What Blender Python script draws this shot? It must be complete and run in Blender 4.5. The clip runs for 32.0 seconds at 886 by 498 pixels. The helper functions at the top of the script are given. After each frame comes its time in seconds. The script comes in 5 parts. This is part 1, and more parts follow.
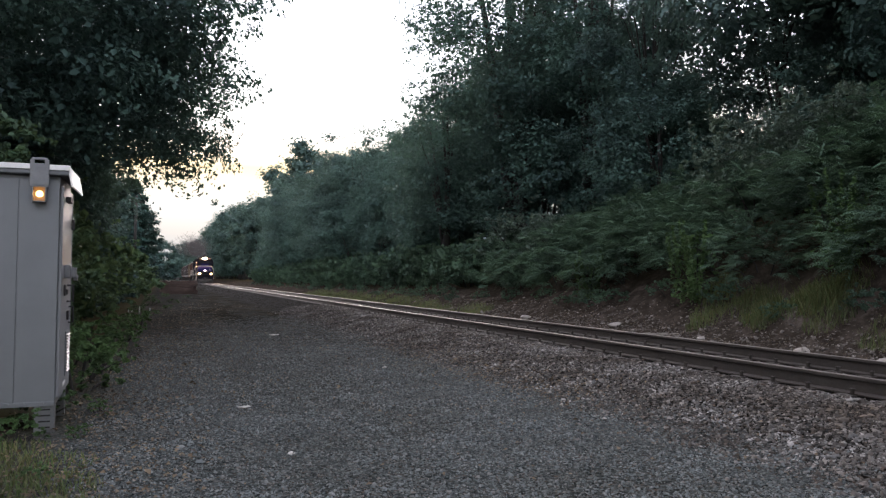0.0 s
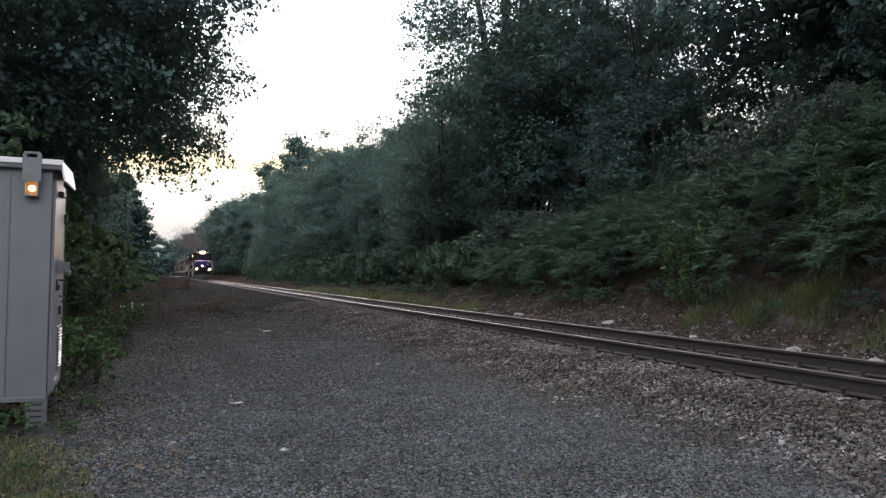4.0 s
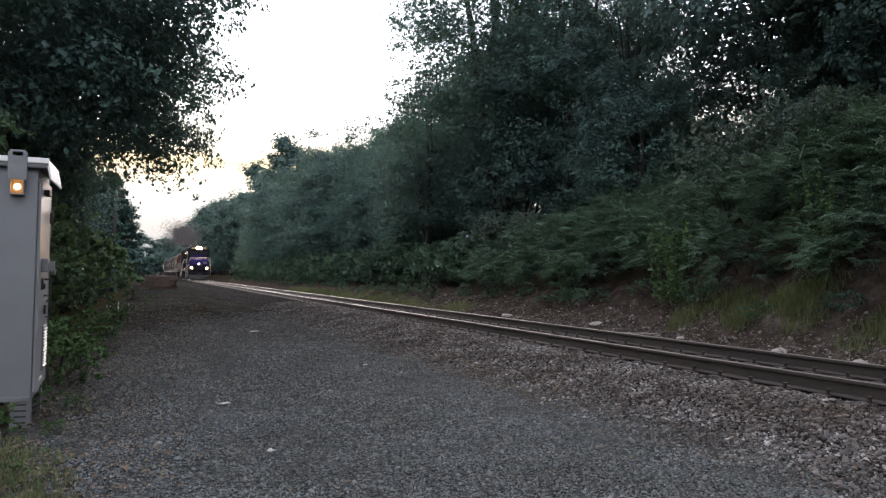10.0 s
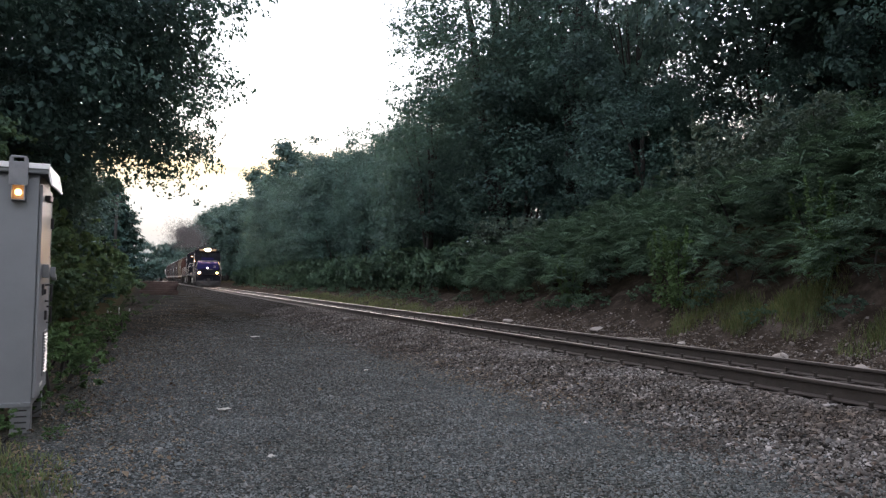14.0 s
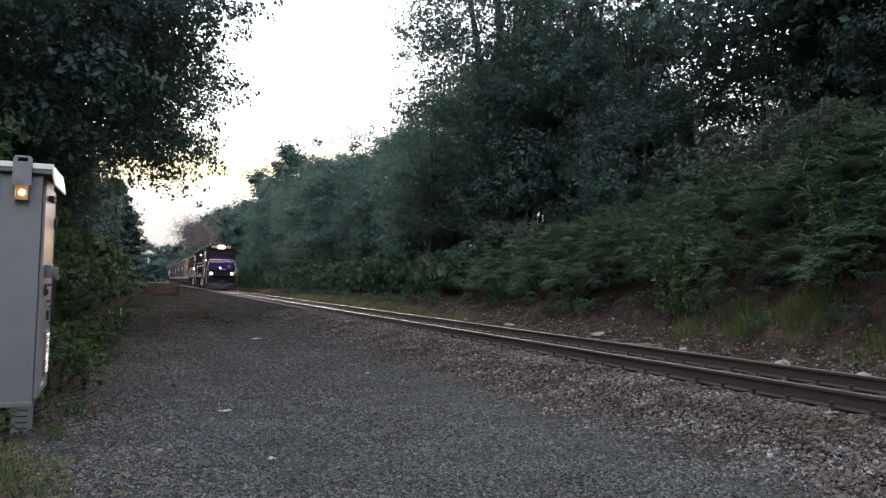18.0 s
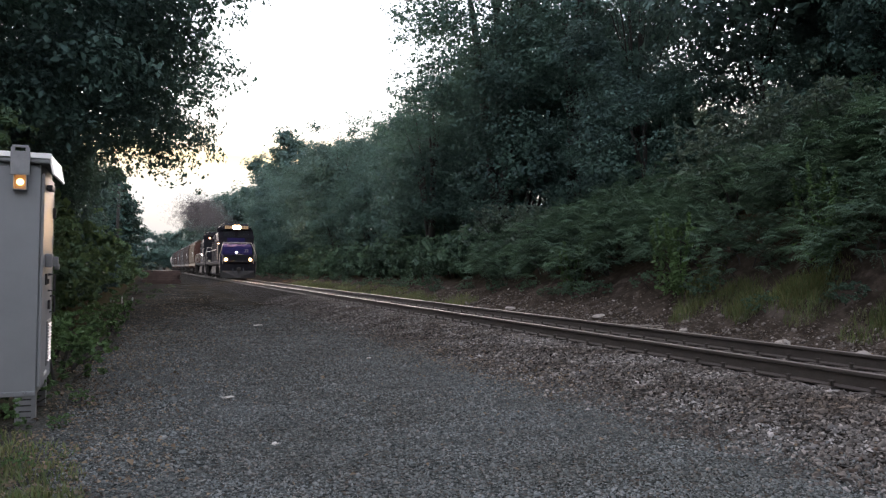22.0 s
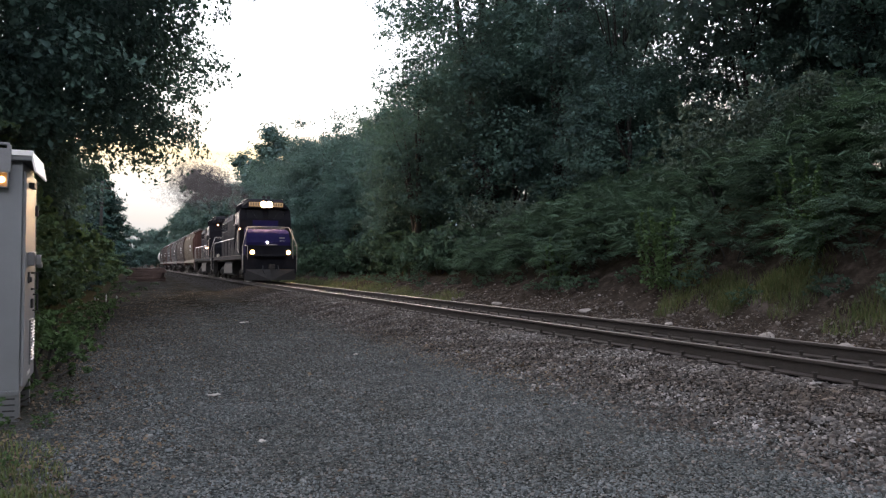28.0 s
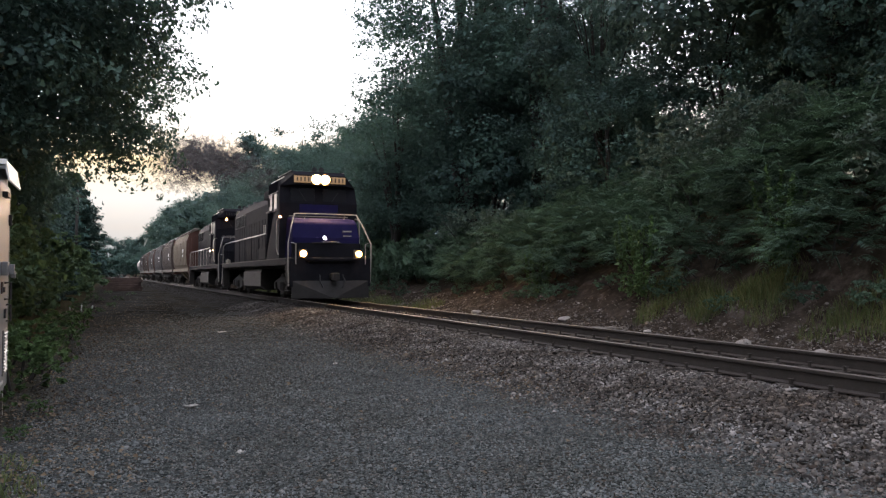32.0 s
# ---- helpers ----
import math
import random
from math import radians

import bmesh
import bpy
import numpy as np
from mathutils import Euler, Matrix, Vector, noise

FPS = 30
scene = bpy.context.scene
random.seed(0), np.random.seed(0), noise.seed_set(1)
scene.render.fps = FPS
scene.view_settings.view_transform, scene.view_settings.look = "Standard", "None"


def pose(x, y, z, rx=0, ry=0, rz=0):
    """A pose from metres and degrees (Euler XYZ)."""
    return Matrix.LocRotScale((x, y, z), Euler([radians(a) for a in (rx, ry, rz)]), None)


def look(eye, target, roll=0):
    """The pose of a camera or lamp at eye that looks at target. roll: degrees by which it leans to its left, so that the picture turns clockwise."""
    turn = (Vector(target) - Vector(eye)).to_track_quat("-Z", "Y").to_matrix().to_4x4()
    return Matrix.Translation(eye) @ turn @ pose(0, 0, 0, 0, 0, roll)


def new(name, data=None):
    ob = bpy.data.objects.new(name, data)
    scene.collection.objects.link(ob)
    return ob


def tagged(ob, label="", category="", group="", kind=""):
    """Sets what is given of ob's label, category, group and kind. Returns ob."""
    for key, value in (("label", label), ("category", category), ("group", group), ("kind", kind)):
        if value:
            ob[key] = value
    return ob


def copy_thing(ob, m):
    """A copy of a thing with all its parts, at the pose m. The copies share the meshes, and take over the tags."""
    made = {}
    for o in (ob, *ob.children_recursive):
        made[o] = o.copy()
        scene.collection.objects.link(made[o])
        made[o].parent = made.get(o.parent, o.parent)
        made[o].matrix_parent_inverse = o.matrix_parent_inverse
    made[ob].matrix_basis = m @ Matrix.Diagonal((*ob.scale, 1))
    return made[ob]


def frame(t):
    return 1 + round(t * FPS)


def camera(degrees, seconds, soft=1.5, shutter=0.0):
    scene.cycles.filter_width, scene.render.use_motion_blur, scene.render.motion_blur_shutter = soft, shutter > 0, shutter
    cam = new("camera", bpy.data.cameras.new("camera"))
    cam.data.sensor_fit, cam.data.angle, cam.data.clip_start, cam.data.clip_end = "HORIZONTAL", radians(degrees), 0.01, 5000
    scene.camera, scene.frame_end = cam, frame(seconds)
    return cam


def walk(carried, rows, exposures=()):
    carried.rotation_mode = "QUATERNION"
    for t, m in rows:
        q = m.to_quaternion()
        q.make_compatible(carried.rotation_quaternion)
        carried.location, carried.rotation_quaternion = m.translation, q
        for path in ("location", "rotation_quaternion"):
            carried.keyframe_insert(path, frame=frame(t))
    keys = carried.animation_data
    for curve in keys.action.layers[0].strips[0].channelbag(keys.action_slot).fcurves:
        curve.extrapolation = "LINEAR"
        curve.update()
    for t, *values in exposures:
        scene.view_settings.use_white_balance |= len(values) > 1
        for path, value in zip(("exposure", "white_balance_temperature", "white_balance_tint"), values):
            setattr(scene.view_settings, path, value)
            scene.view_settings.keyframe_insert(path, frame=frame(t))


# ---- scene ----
# Places: the track runs along y, the camera stands at x = 0, y = 0 beside it.
GRADE = 0.0165          # the line falls away from the camera
TRACK_X = 7.4           # centre line of the track
RAIL_Z = 0.47           # rail top abeam of the camera, over the gravel lot
EYE = (0.0, 0.0, 1.45)

cam = camera(59.9, 32.0, soft=1.3)
TURNS = [
    (0.0, -20.00, 1.30, -0.50), (0.5, -20.05, 1.31, -0.58), (1.0, -19.99, 1.30, -0.67), (1.5, -19.79, 1.23, -0.71),
    (2.0, -19.84, 0.88, -0.80), (2.5, -20.03, 0.71, -0.81), (3.0, -20.27, 0.81, -0.88), (3.5, -20.46, 0.97, -0.91),
    (5.5, -20.42, 1.28, -0.77), (6.0, -20.41, 1.21, -0.81), (6.5, -20.44, 0.80, -0.86), (7.0, -20.50, 0.65, -0.91),
    (7.5, -20.58, 0.98, -0.92), (8.0, -20.72, 1.26, -0.96), (8.5, -21.00, 1.42, -1.08), (9.0, -21.17, 1.49, -1.08),
    (9.5, -21.27, 1.43, -1.04), (10.0, -21.33, 1.16, -1.09), (10.5, -21.37, 1.04, -1.17), (11.0, -21.43, 0.96, -1.23),
    (11.5, -21.52, 1.07, -1.29), (12.0, -21.45, 1.27, -1.24), (12.5, -21.41, 1.42, -1.19), (13.0, -21.43, 1.51, -1.09),
    (13.5, -21.38, 1.55, -1.02), (14.0, -21.28, 1.55, -1.05), (14.5, -21.73, 1.86, -1.28), (16.5, -21.28, 1.97, -1.32),
    (17.0, -21.15, 2.09, -1.43), (17.5, -21.11, 1.94, -1.50), (18.0, -21.13, 1.82, -1.56), (18.5, -21.11, 1.53, -1.65),
    (19.0, -21.11, 1.27, -1.78), (19.5, -21.21, 1.12, -1.35), (20.0, -21.05, 1.61, -1.61), (20.5, -20.57, 1.52, -1.34),
    (21.0, -20.93, 1.59, -1.37), (21.5, -21.62, 1.26, -1.25), (22.0, -21.12, 0.65, -0.81), (22.5, -20.74, 0.18, -0.49),
    (23.0, -20.78, -0.37, -0.74), (23.5, -20.84, -0.40, -0.64), (24.0, -21.14, -0.34, -0.62), (24.5, -21.48, -0.61, -0.62),
    (25.0, -21.28, -0.68, -0.55), (25.5, -21.07, -0.73, -0.55), (27.5, -21.62, -0.17, -0.53), (28.0, -22.14, 0.34, -0.46),
    (28.5, -21.69, 0.46, -0.37), (29.0, -22.26, 0.62, -0.51), (29.5, -22.45, 0.55, -0.45), (30.0, -22.52, 0.56, -0.41),
    (30.5, -22.62, 0.68, -0.46), (31.0, -22.74, 0.66, -0.37), (31.5, -23.01, 0.92, -0.20), (32.0, -23.66, 0.98, -0.30),
]
walk(cam, [(t, pose(*EYE, 90 + pitch, roll, yaw)) for t, yaw, pitch, roll in TURNS],
     exposures=[(0, 3.48, 6500, 21), (8, 3.54, 6500, 21), (24, 3.56, 6500, 21), (28, 3.48, 6500, 21), (32, 3.28, 6500, 21)])

# ---- light: dusk sky, the sun low behind cloud at the far end of the line ----
world = bpy.data.worlds.new("dusk_sky")
scene.world = world
world.use_nodes = True
wn, wl = world.node_tree.nodes, world.node_tree.links
sky = wn.new("ShaderNodeTexSky")
sky.sky_type, sky.sun_disc = "NISHITA", False
sky.sun_elevation, sky.sun_rotation = radians(9), radians(3)
sky.altitude, sky.air_density, sky.dust_density, sky.ozone_density = 50, 1.2, 3.0, 1.6
# a broken veil of pale cloud over the clear sky
veil = wn.new("ShaderNodeTexNoise")
veil.inputs["Scale"].default_value, veil.inputs["Detail"].default_value = 2.2, 6.0
span = wn.new("ShaderNodeMapping")
span.inputs["Scale"].default_value = (1.0, 1.0, 3.5)
wl.new(wn.new("ShaderNodeTexCoord").outputs["Generated"], span.inputs[0])
wl.new(span.outputs[0], veil.inputs["Vector"])
cover = wn.new("ShaderNodeMapRange")
cover.inputs[1].default_value, cover.inputs[2].default_value, cover.inputs[3].default_value, cover.inputs[4].default_value = 0.35, 0.65, 0.992, 0.999
wl.new(veil.outputs[0], cover.inputs[0])
blend = wn.new("ShaderNodeMix")
blend.data_type = "RGBA"
height = wn.new("ShaderNodeSeparateXYZ")
wl.new(span.inputs[0].links[0].from_socket, height.inputs[0])
tone = wn.new("ShaderNodeValToRGB")      # greyer and bluer towards the horizon
els = tone.color_ramp.elements
els[0].position, els[0].color = 0.03, (0.13, 0.195, 0.225, 1)
els[1].position, els[1].color = 0.30, (0.78, 0.84, 0.90, 1)
els.new(0.065).color = (0.175, 0.25, 0.285, 1)
els.new(0.090).color = (0.32, 0.33, 0.28, 1)
els.new(0.125).color = (0.47, 0.39, 0.23, 1)
els.new(0.18).color = (0.82, 0.82, 0.76, 1)
els.new(0.80).color = (0.60, 0.66, 0.75, 1)
lift = wn.new("ShaderNodeMath")         # the bands drift up and down
lift.operation = "MULTIPLY_ADD"
lift.inputs[1].default_value = 0.09
wl.new(veil.outputs[0], lift.inputs[0])
sunk = wn.new("ShaderNodeMath")
sunk.inputs[1].default_value = -0.045
wl.new(height.outputs[2], sunk.inputs[0])
wl.new(sunk.outputs[0], lift.inputs[2])
wl.new(lift.outputs[0], tone.inputs[0])
gain = wn.new("ShaderNodeVectorMath")
gain.operation = "SCALE"
gain.inputs[3].default_value = 3.0
wl.new(tone.outputs[0], gain.inputs[0])
wl.new(gain.outputs[0], blend.inputs[7])
wl.new(cover.outputs[0], blend.inputs[0])
wl.new(sky.outputs[0], blend.inputs[6])
wl.new(blend.outputs[2], wn["Background"].inputs[0])
wn["Background"].inputs[1].default_value = 0.1
sun_data = bpy.data.lights.new("sun", "SUN")
sun_data.energy, sun_data.angle, sun_data.color = 0.5, radians(30), (1.0, 0.9, 0.78)
sun = new("sun", sun_data)
sun.matrix_world = look((3, 60, 12), (0, 0, 1.5))

# ---- ground heights ----
def ease(a):
    a = np.clip(a, 0, 1)
    return a * a * (3 - 2 * a)


def line_z(y):
    """The fall of the line; it levels out far off and behind."""
    y = np.asarray(y, float)
    return -GRADE * np.clip(y, -40, 420)


def bank(y):
    return np.interp(y, [-60, 0, 12, 18, 28, 45, 120, 400], [3.2, 3.7, 3.6, 3.0, 1.6, 1.0, 1.0, 1.0])


def ripple(x, y, size):
    x, y = np.asarray(x, float) / size, np.asarray(y, float) / size
    return (np.sin(1.7 * x + 0.9 * y + 1.1) + np.sin(-1.1 * x + 1.9 * y + 4.0) + np.sin(2.9 * x - 0.6 * y) * 0.6
            + np.sin(0.7 * x + 3.1 * y + 2.0) * 0.5) / 3.1


def gz(x, y):
    """Height of the ground."""
    x, y = np.asarray(x, float), np.asarray(y, float)
    bed = RAIL_Z - 0.20
    z = line_z(y)
    z = z + 0.25 * ease((-1.5 - x) / 4.0) + 1.2 * ease((-6 - x) / 30.0)
    z = z + bed * ease((x - 4.3) / 1.75) - (bed - 0.12) * ease((x - 9.0) / 1.0)
    z = z + 0.42 * ease((x - 10.2) / 1.8) + (bank(y) - 0.5) * ease((x - 11.0) / 4.5) + 3.0 * ease((x - 15) / 18.0) + 4 * ease((x - 30) / 60)
    rough = 0.012 + 0.05 * ease((-1.2 - x) / 2) + 0.10 * ease((x - 9.6) / 2.5)
    inside = ease((x - 5.9) / 0.3) * ease((9.0 - x) / 0.3)
    return z + rough * (1 - inside) * (ripple(x, y, 0.8) + 0.6 * ripple(x, y, 0.27))


# ---- mesh helpers ----
class Geo:
    """Collects points and faces of one part."""

    def __init__(self):
        self.v, self.f = [], []

    def add(self, verts, faces, m=None):
        k = len(self.v)
        self.v += [tuple(m @ Vector(p)) for p in verts] if m is not None else [tuple(p) for p in verts]
        self.f += [tuple(i + k for i in face) for face in faces]
        return self

    def box(self, x, y, z, sx, sy, sz, bevel=0.0, m=None):
        """A box round its middle, with cut edges."""
        hx, hy, hz = sx / 2, sy / 2, sz / 2
        if bevel <= 0:
            vs = [(x + a * hx, y + b * hy, z + c * hz) for c in (-1, 1) for a, b in ((-1, -1), (1, -1), (1, 1), (-1, 1))]
            return self.add(vs, [(3, 2, 1, 0), (4, 5, 6, 7), (0, 1, 5, 4), (1, 2, 6, 5), (2, 3, 7, 6), (3, 0, 4, 7)], m)
        b = min(bevel, 0.45 * min(sx, sy, sz))
        bm = bmesh.new()
        bmesh.ops.create_cube(bm, size=1.0)
        for p in bm.verts:
            p.co = (x + p.co.x * sx, y + p.co.y * sy, z + p.co.z * sz)
        bmesh.ops.bevel(bm, geom=bm.edges[:], offset=b, segments=2, profile=0.6, affect="EDGES")
        bm.verts.index_update()
        self.add([p.co[:] for p in bm.verts], [[p.index for p in face.verts] for face in bm.faces], m)
        bm.free()
        return self

    def tube(self, path, radii, sides=8, caps=True):
        """A round bar along points; radii one number or one for each point."""
        path = [Vector(p) for p in path]
        radii = [radii] * len(path) if isinstance(radii, (int, float)) else radii
        k, n = len(self.v), len(path)
        for i, p in enumerate(path):
            d = (path[min(i + 1, n - 1)] - path[max(i - 1, 0)]).normalized()
            a = d.cross((0, 0, 1) if abs(d.z) < 0.9 else (1, 0, 0)).normalized()
            b = d.cross(a)
            for s in range(sides):
                w = 2 * math.pi * s / sides
                self.v.append(tuple(p + (a * math.cos(w) + b * math.sin(w)) * radii[i]))
        for i in range(n - 1):
            for s in range(sides):
                q = (s + 1) % sides
                self.f.append((k + i * sides + s, k + i * sides + q, k + (i + 1) * sides + q, k + (i + 1) * sides + s))
        if caps:
            self.f.append(tuple(k + s for s in range(sides))[::-1])
            self.f.append(tuple(k + (n - 1) * sides + s for s in range(sides)))
        return self

    def sweep(self, outline, a, b, axis="y", m=None):
        """A closed outline (two numbers a point) drawn from a to b along an axis."""
        n = len(outline)
        put = {"y": lambda p, t: (p[0], t, p[1]), "x": lambda p, t: (t, p[0], p[1]), "z": lambda p, t: (p[0], p[1], t)}[axis]
        vs = [put(p, a) for p in outline] + [put(p, b) for p in outline]
        fs = [(i, (i + 1) % n, n + (i + 1) % n, n + i) for i in range(n)] + [tuple(range(n))[::-1], tuple(range(n, 2 * n))]
        return self.add(vs, fs, m)

    def mesh(self, name, smooth=False):
        me = bpy.data.meshes.new(name)
        me.from_pydata(self.v, [], self.f)
        bm = bmesh.new()
        bm.from_mesh(me)
        bmesh.ops.recalc_face_normals(bm, faces=bm.faces)
        bm.to_mesh(me)
        bm.free()
        if smooth:
            me.polygons.foreach_set("use_smooth", [True] * len(me.polygons))
        me.update()
        return me


def part(name, geo, material, parent=None, label="", smooth=False, at=None):
    me = geo.mesh(name, smooth) if isinstance(geo, Geo) else geo
    if material is not None and not me.materials:
        me.materials.append(material)
    ob = new(name, me)
    if parent is not None:
        ob.parent = parent
    if at is not None:
        ob.matrix_basis = at
    if label:
        ob["label"] = label
    return ob


def quick_mesh(name, verts, faces, smooth=False):
    """A mesh from arrays: verts (n, 3), faces (m, k)."""
    me = bpy.data.meshes.new(name)
    m, k = faces.shape
    me.vertices.add(len(verts))
    me.vertices.foreach_set("co", np.ascontiguousarray(verts, np.float32).ravel())
    me.loops.add(m * k)
    me.loops.foreach_set("vertex_index", np.ascontiguousarray(faces, np.int32).ravel())
    me.polygons.add(m)
    me.polygons.foreach_set("loop_start", np.arange(0, m * k, k, dtype=np.int32))
    me.polygons.foreach_set("loop_total", np.full(m, k, np.int32))
    if smooth:
        me.polygons.foreach_set("use_smooth", np.ones(m, bool))
    me.update(calc_edges=True)
    return me


# ---- materials ----
def nodes_of(name):
    m = bpy.data.materials.new(name)
    m.use_nodes = True
    return m, m.node_tree.nodes, m.node_tree.links, m.node_tree.nodes["Principled BSDF"]


def noise_node(nt, scale, detail=4.0, rough=0.6, coord=None):
    n = nt.nodes.new("ShaderNodeTexNoise")
    n.inputs["Scale"].default_value, n.inputs["Detail"].default_value, n.inputs["Roughness"].default_value = scale, detail, rough
    if coord is not None:
        nt.links.new(coord, n.inputs["Vector"])
    return n


def ramp_node(nt, source, stops):
    r = nt.nodes.new("ShaderNodeValToRGB")
    els = r.color_ramp.elements
    while len(els) < len(stops):
        els.new(0.5)
    for e, (p, c) in zip(els, stops):
        e.position, e.color = p, (*c, 1) if len(c) == 3 else c
    nt.links.new(source, r.inputs[0])
    return r


def mix_node(nt, fac, a, b, blend="MIX"):
    n = nt.nodes.new("ShaderNodeMix")
    n.data_type, n.blend_type = "RGBA", blend
    for sock, val in ((n.inputs[0], fac), (n.inputs[6], a), (n.inputs[7], b)):
        if isinstance(val, bpy.types.NodeSocket):
            nt.links.new(val, sock)
        elif isinstance(val, (int, float)):
            sock.default_value = val
        else:
            sock.default_value = (*val, 1)
    return n.outputs[2]


def surface(name, light, dark, scale=6.0, rough=0.7, metal=0.0, bump=0.15, grain=60.0, spec=0.4, streak=0.0, rust=None):
    """Paint, wood, metal or soil: two tones at two scales, with fine relief."""
    m, n, l, p = nodes_of(name)
    nt = m.node_tree
    co = n.new("ShaderNodeTexCoord").outputs["Object"]
    if streak:
        mp = n.new("ShaderNodeMapping")
        mp.inputs["Scale"].default_value = (1, 1, streak)
        l.new(co, mp.inputs[0])
        co = mp.outputs[0]
    big, fine = noise_node(nt, scale, 5, 0.65, co), noise_node(nt, grain, 3, 0.6, co)
    col = ramp_node(nt, big.outputs[0], [(0.32, dark), (0.68, light)]).outputs[0]
    col = mix_node(nt, 0.35, col, ramp_node(nt, fine.outputs[0], [(0.3, dark), (0.7, light)]).outputs[0])
    if rust:
        spots = ramp_node(nt, noise_node(nt, scale * 1.7, 8, 0.7, co).outputs[0], [(0.55, (0, 0, 0)), (0.68, (1, 1, 1))])
        col = mix_node(nt, spots.outputs[0], col, rust)
    l.new(col, p.inputs["Base Color"])
    rr = ramp_node(nt, fine.outputs[0], [(0.2, (rough * 0.8,) * 3), (0.8, (min(1, rough * 1.2),) * 3)])
    l.new(rr.outputs[0], p.inputs["Roughness"])
    p.inputs["Metallic"].default_value = metal
    p.inputs["Specular IOR Level"].default_value = spec
    if bump:
        b = n.new("ShaderNodeBump")
        b.inputs["Strength"].default_value, b.inputs["Distance"].default_value = bump, 0.01
        l.new(fine.outputs[0], b.inputs["Height"])
        l.new(b.outputs[0], p.inputs["Normal"])
    return m


def foliage(name, tones, through_tone, see=0.3, rough=0.62, spec=0.14, calm=0.6):
    """Leaves: each leaf its own tone, some light coming through."""
    m, n, l, p = nodes_of(name)
    nt = m.node_tree
    geo, info = n.new("ShaderNodeNewGeometry"), n.new("ShaderNodeObjectInfo")
    add = n.new("ShaderNodeMath")
    add.operation = "MULTIPLY_ADD"
    l.new(geo.outputs["Random Per Island"], add.inputs[0])
    add.inputs[1].default_value = 0.75
    sc = n.new("ShaderNodeMath")
    sc.operation = "MULTIPLY"
    l.new(info.outputs["Random"], sc.inputs[0])
    sc.inputs[1].default_value = 0.25
    l.new(sc.outputs[0], add.inputs[2])
    step = 1.0 / (len(tones) - 1)
    mean = tuple(sum(c[k] for c in tones) / len(tones) for k in range(3))
    tones = [tuple(m_ + calm * (q - m_) for q, m_ in zip(c, mean)) for c in tones]
    col = ramp_node(nt, add.outputs[0], [(i * step, c) for i, c in enumerate(tones)]).outputs[0]
    clump = noise_node(nt, 0.55, 3, 0.55, geo.outputs["Position"])       # whole sprays are older or younger
    col = mix_node(nt, 1.0, col, ramp_node(nt, clump.outputs[0], [(0.34, (0.66, 0.68, 0.72)), (0.66, (1.3, 1.3, 1.12))]).outputs[0], "MULTIPLY")
    l.new(col, p.inputs["Base Color"])
    p.inputs["Roughness"].default_value, p.inputs["Specular IOR Level"].default_value = rough, spec
    tr = n.new("ShaderNodeBsdfTranslucent")
    l.new(mix_node(nt, 0.5, col, through_tone), tr.inputs[0])
    mx = n.new("ShaderNodeMixShader")
    mx.inputs[0].default_value = see
    l.new(p.outputs[0], mx.inputs[1])
    l.new(tr.outputs[0], mx.inputs[2])
    l.new(mx.outputs[0], n["Material Output"].inputs[0])
    return m


def pebbles(name, tones, rough=0.85, low=(0.72, 0.70, 0.68)):
    """Loose stones: each stone its own tone."""
    m, n, l, p = nodes_of(name)
    nt = m.node_tree
    geo = n.new("ShaderNodeNewGeometry")
    step = 1.0 / (len(tones) - 1)
    col = ramp_node(nt, geo.outputs["Random Per Island"], [(i * step, c) for i, c in enumerate(tones)]).outputs[0]
    fine = noise_node(nt, 90, 4, 0.6, geo.outputs["Position"])
    col = mix_node(nt, 0.5, col, ramp_node(nt, fine.outputs[0], [(0.3, (0.45,) * 3), (0.7, (1.3,) * 3)]).outputs[0], "MULTIPLY")
    patch = noise_node(nt, 1.1, 4, 0.6, geo.outputs["Position"])
    col = mix_node(nt, 1.0, col, ramp_node(nt, patch.outputs[0], [(0.36, low), (0.64, (1.1, 1.1, 1.12))]).outputs[0], "MULTIPLY")
    l.new(col, p.inputs["Base Color"])
    p.inputs["Roughness"].default_value, p.inputs["Specular IOR Level"].default_value = rough, 0.3
    return m


def glow(name, colour, strength):
    m, n, l, p = nodes_of(name)
    p.inputs["Base Color"].default_value = (0.12, 0.10, 0.08, 1)
    p.inputs["Emission Color"].default_value = (*colour, 1)
    p.inputs["Emission Strength"].default_value = strength
    return m


def glassy(name, tint, rough=0.05):
    m, n, l, p = nodes_of(name)
    p.inputs["Base Color"].default_value = (*tint, 1)
    p.inputs["Roughness"].default_value = rough
    p.inputs["Specular IOR Level"].default_value = 0.12
    return m


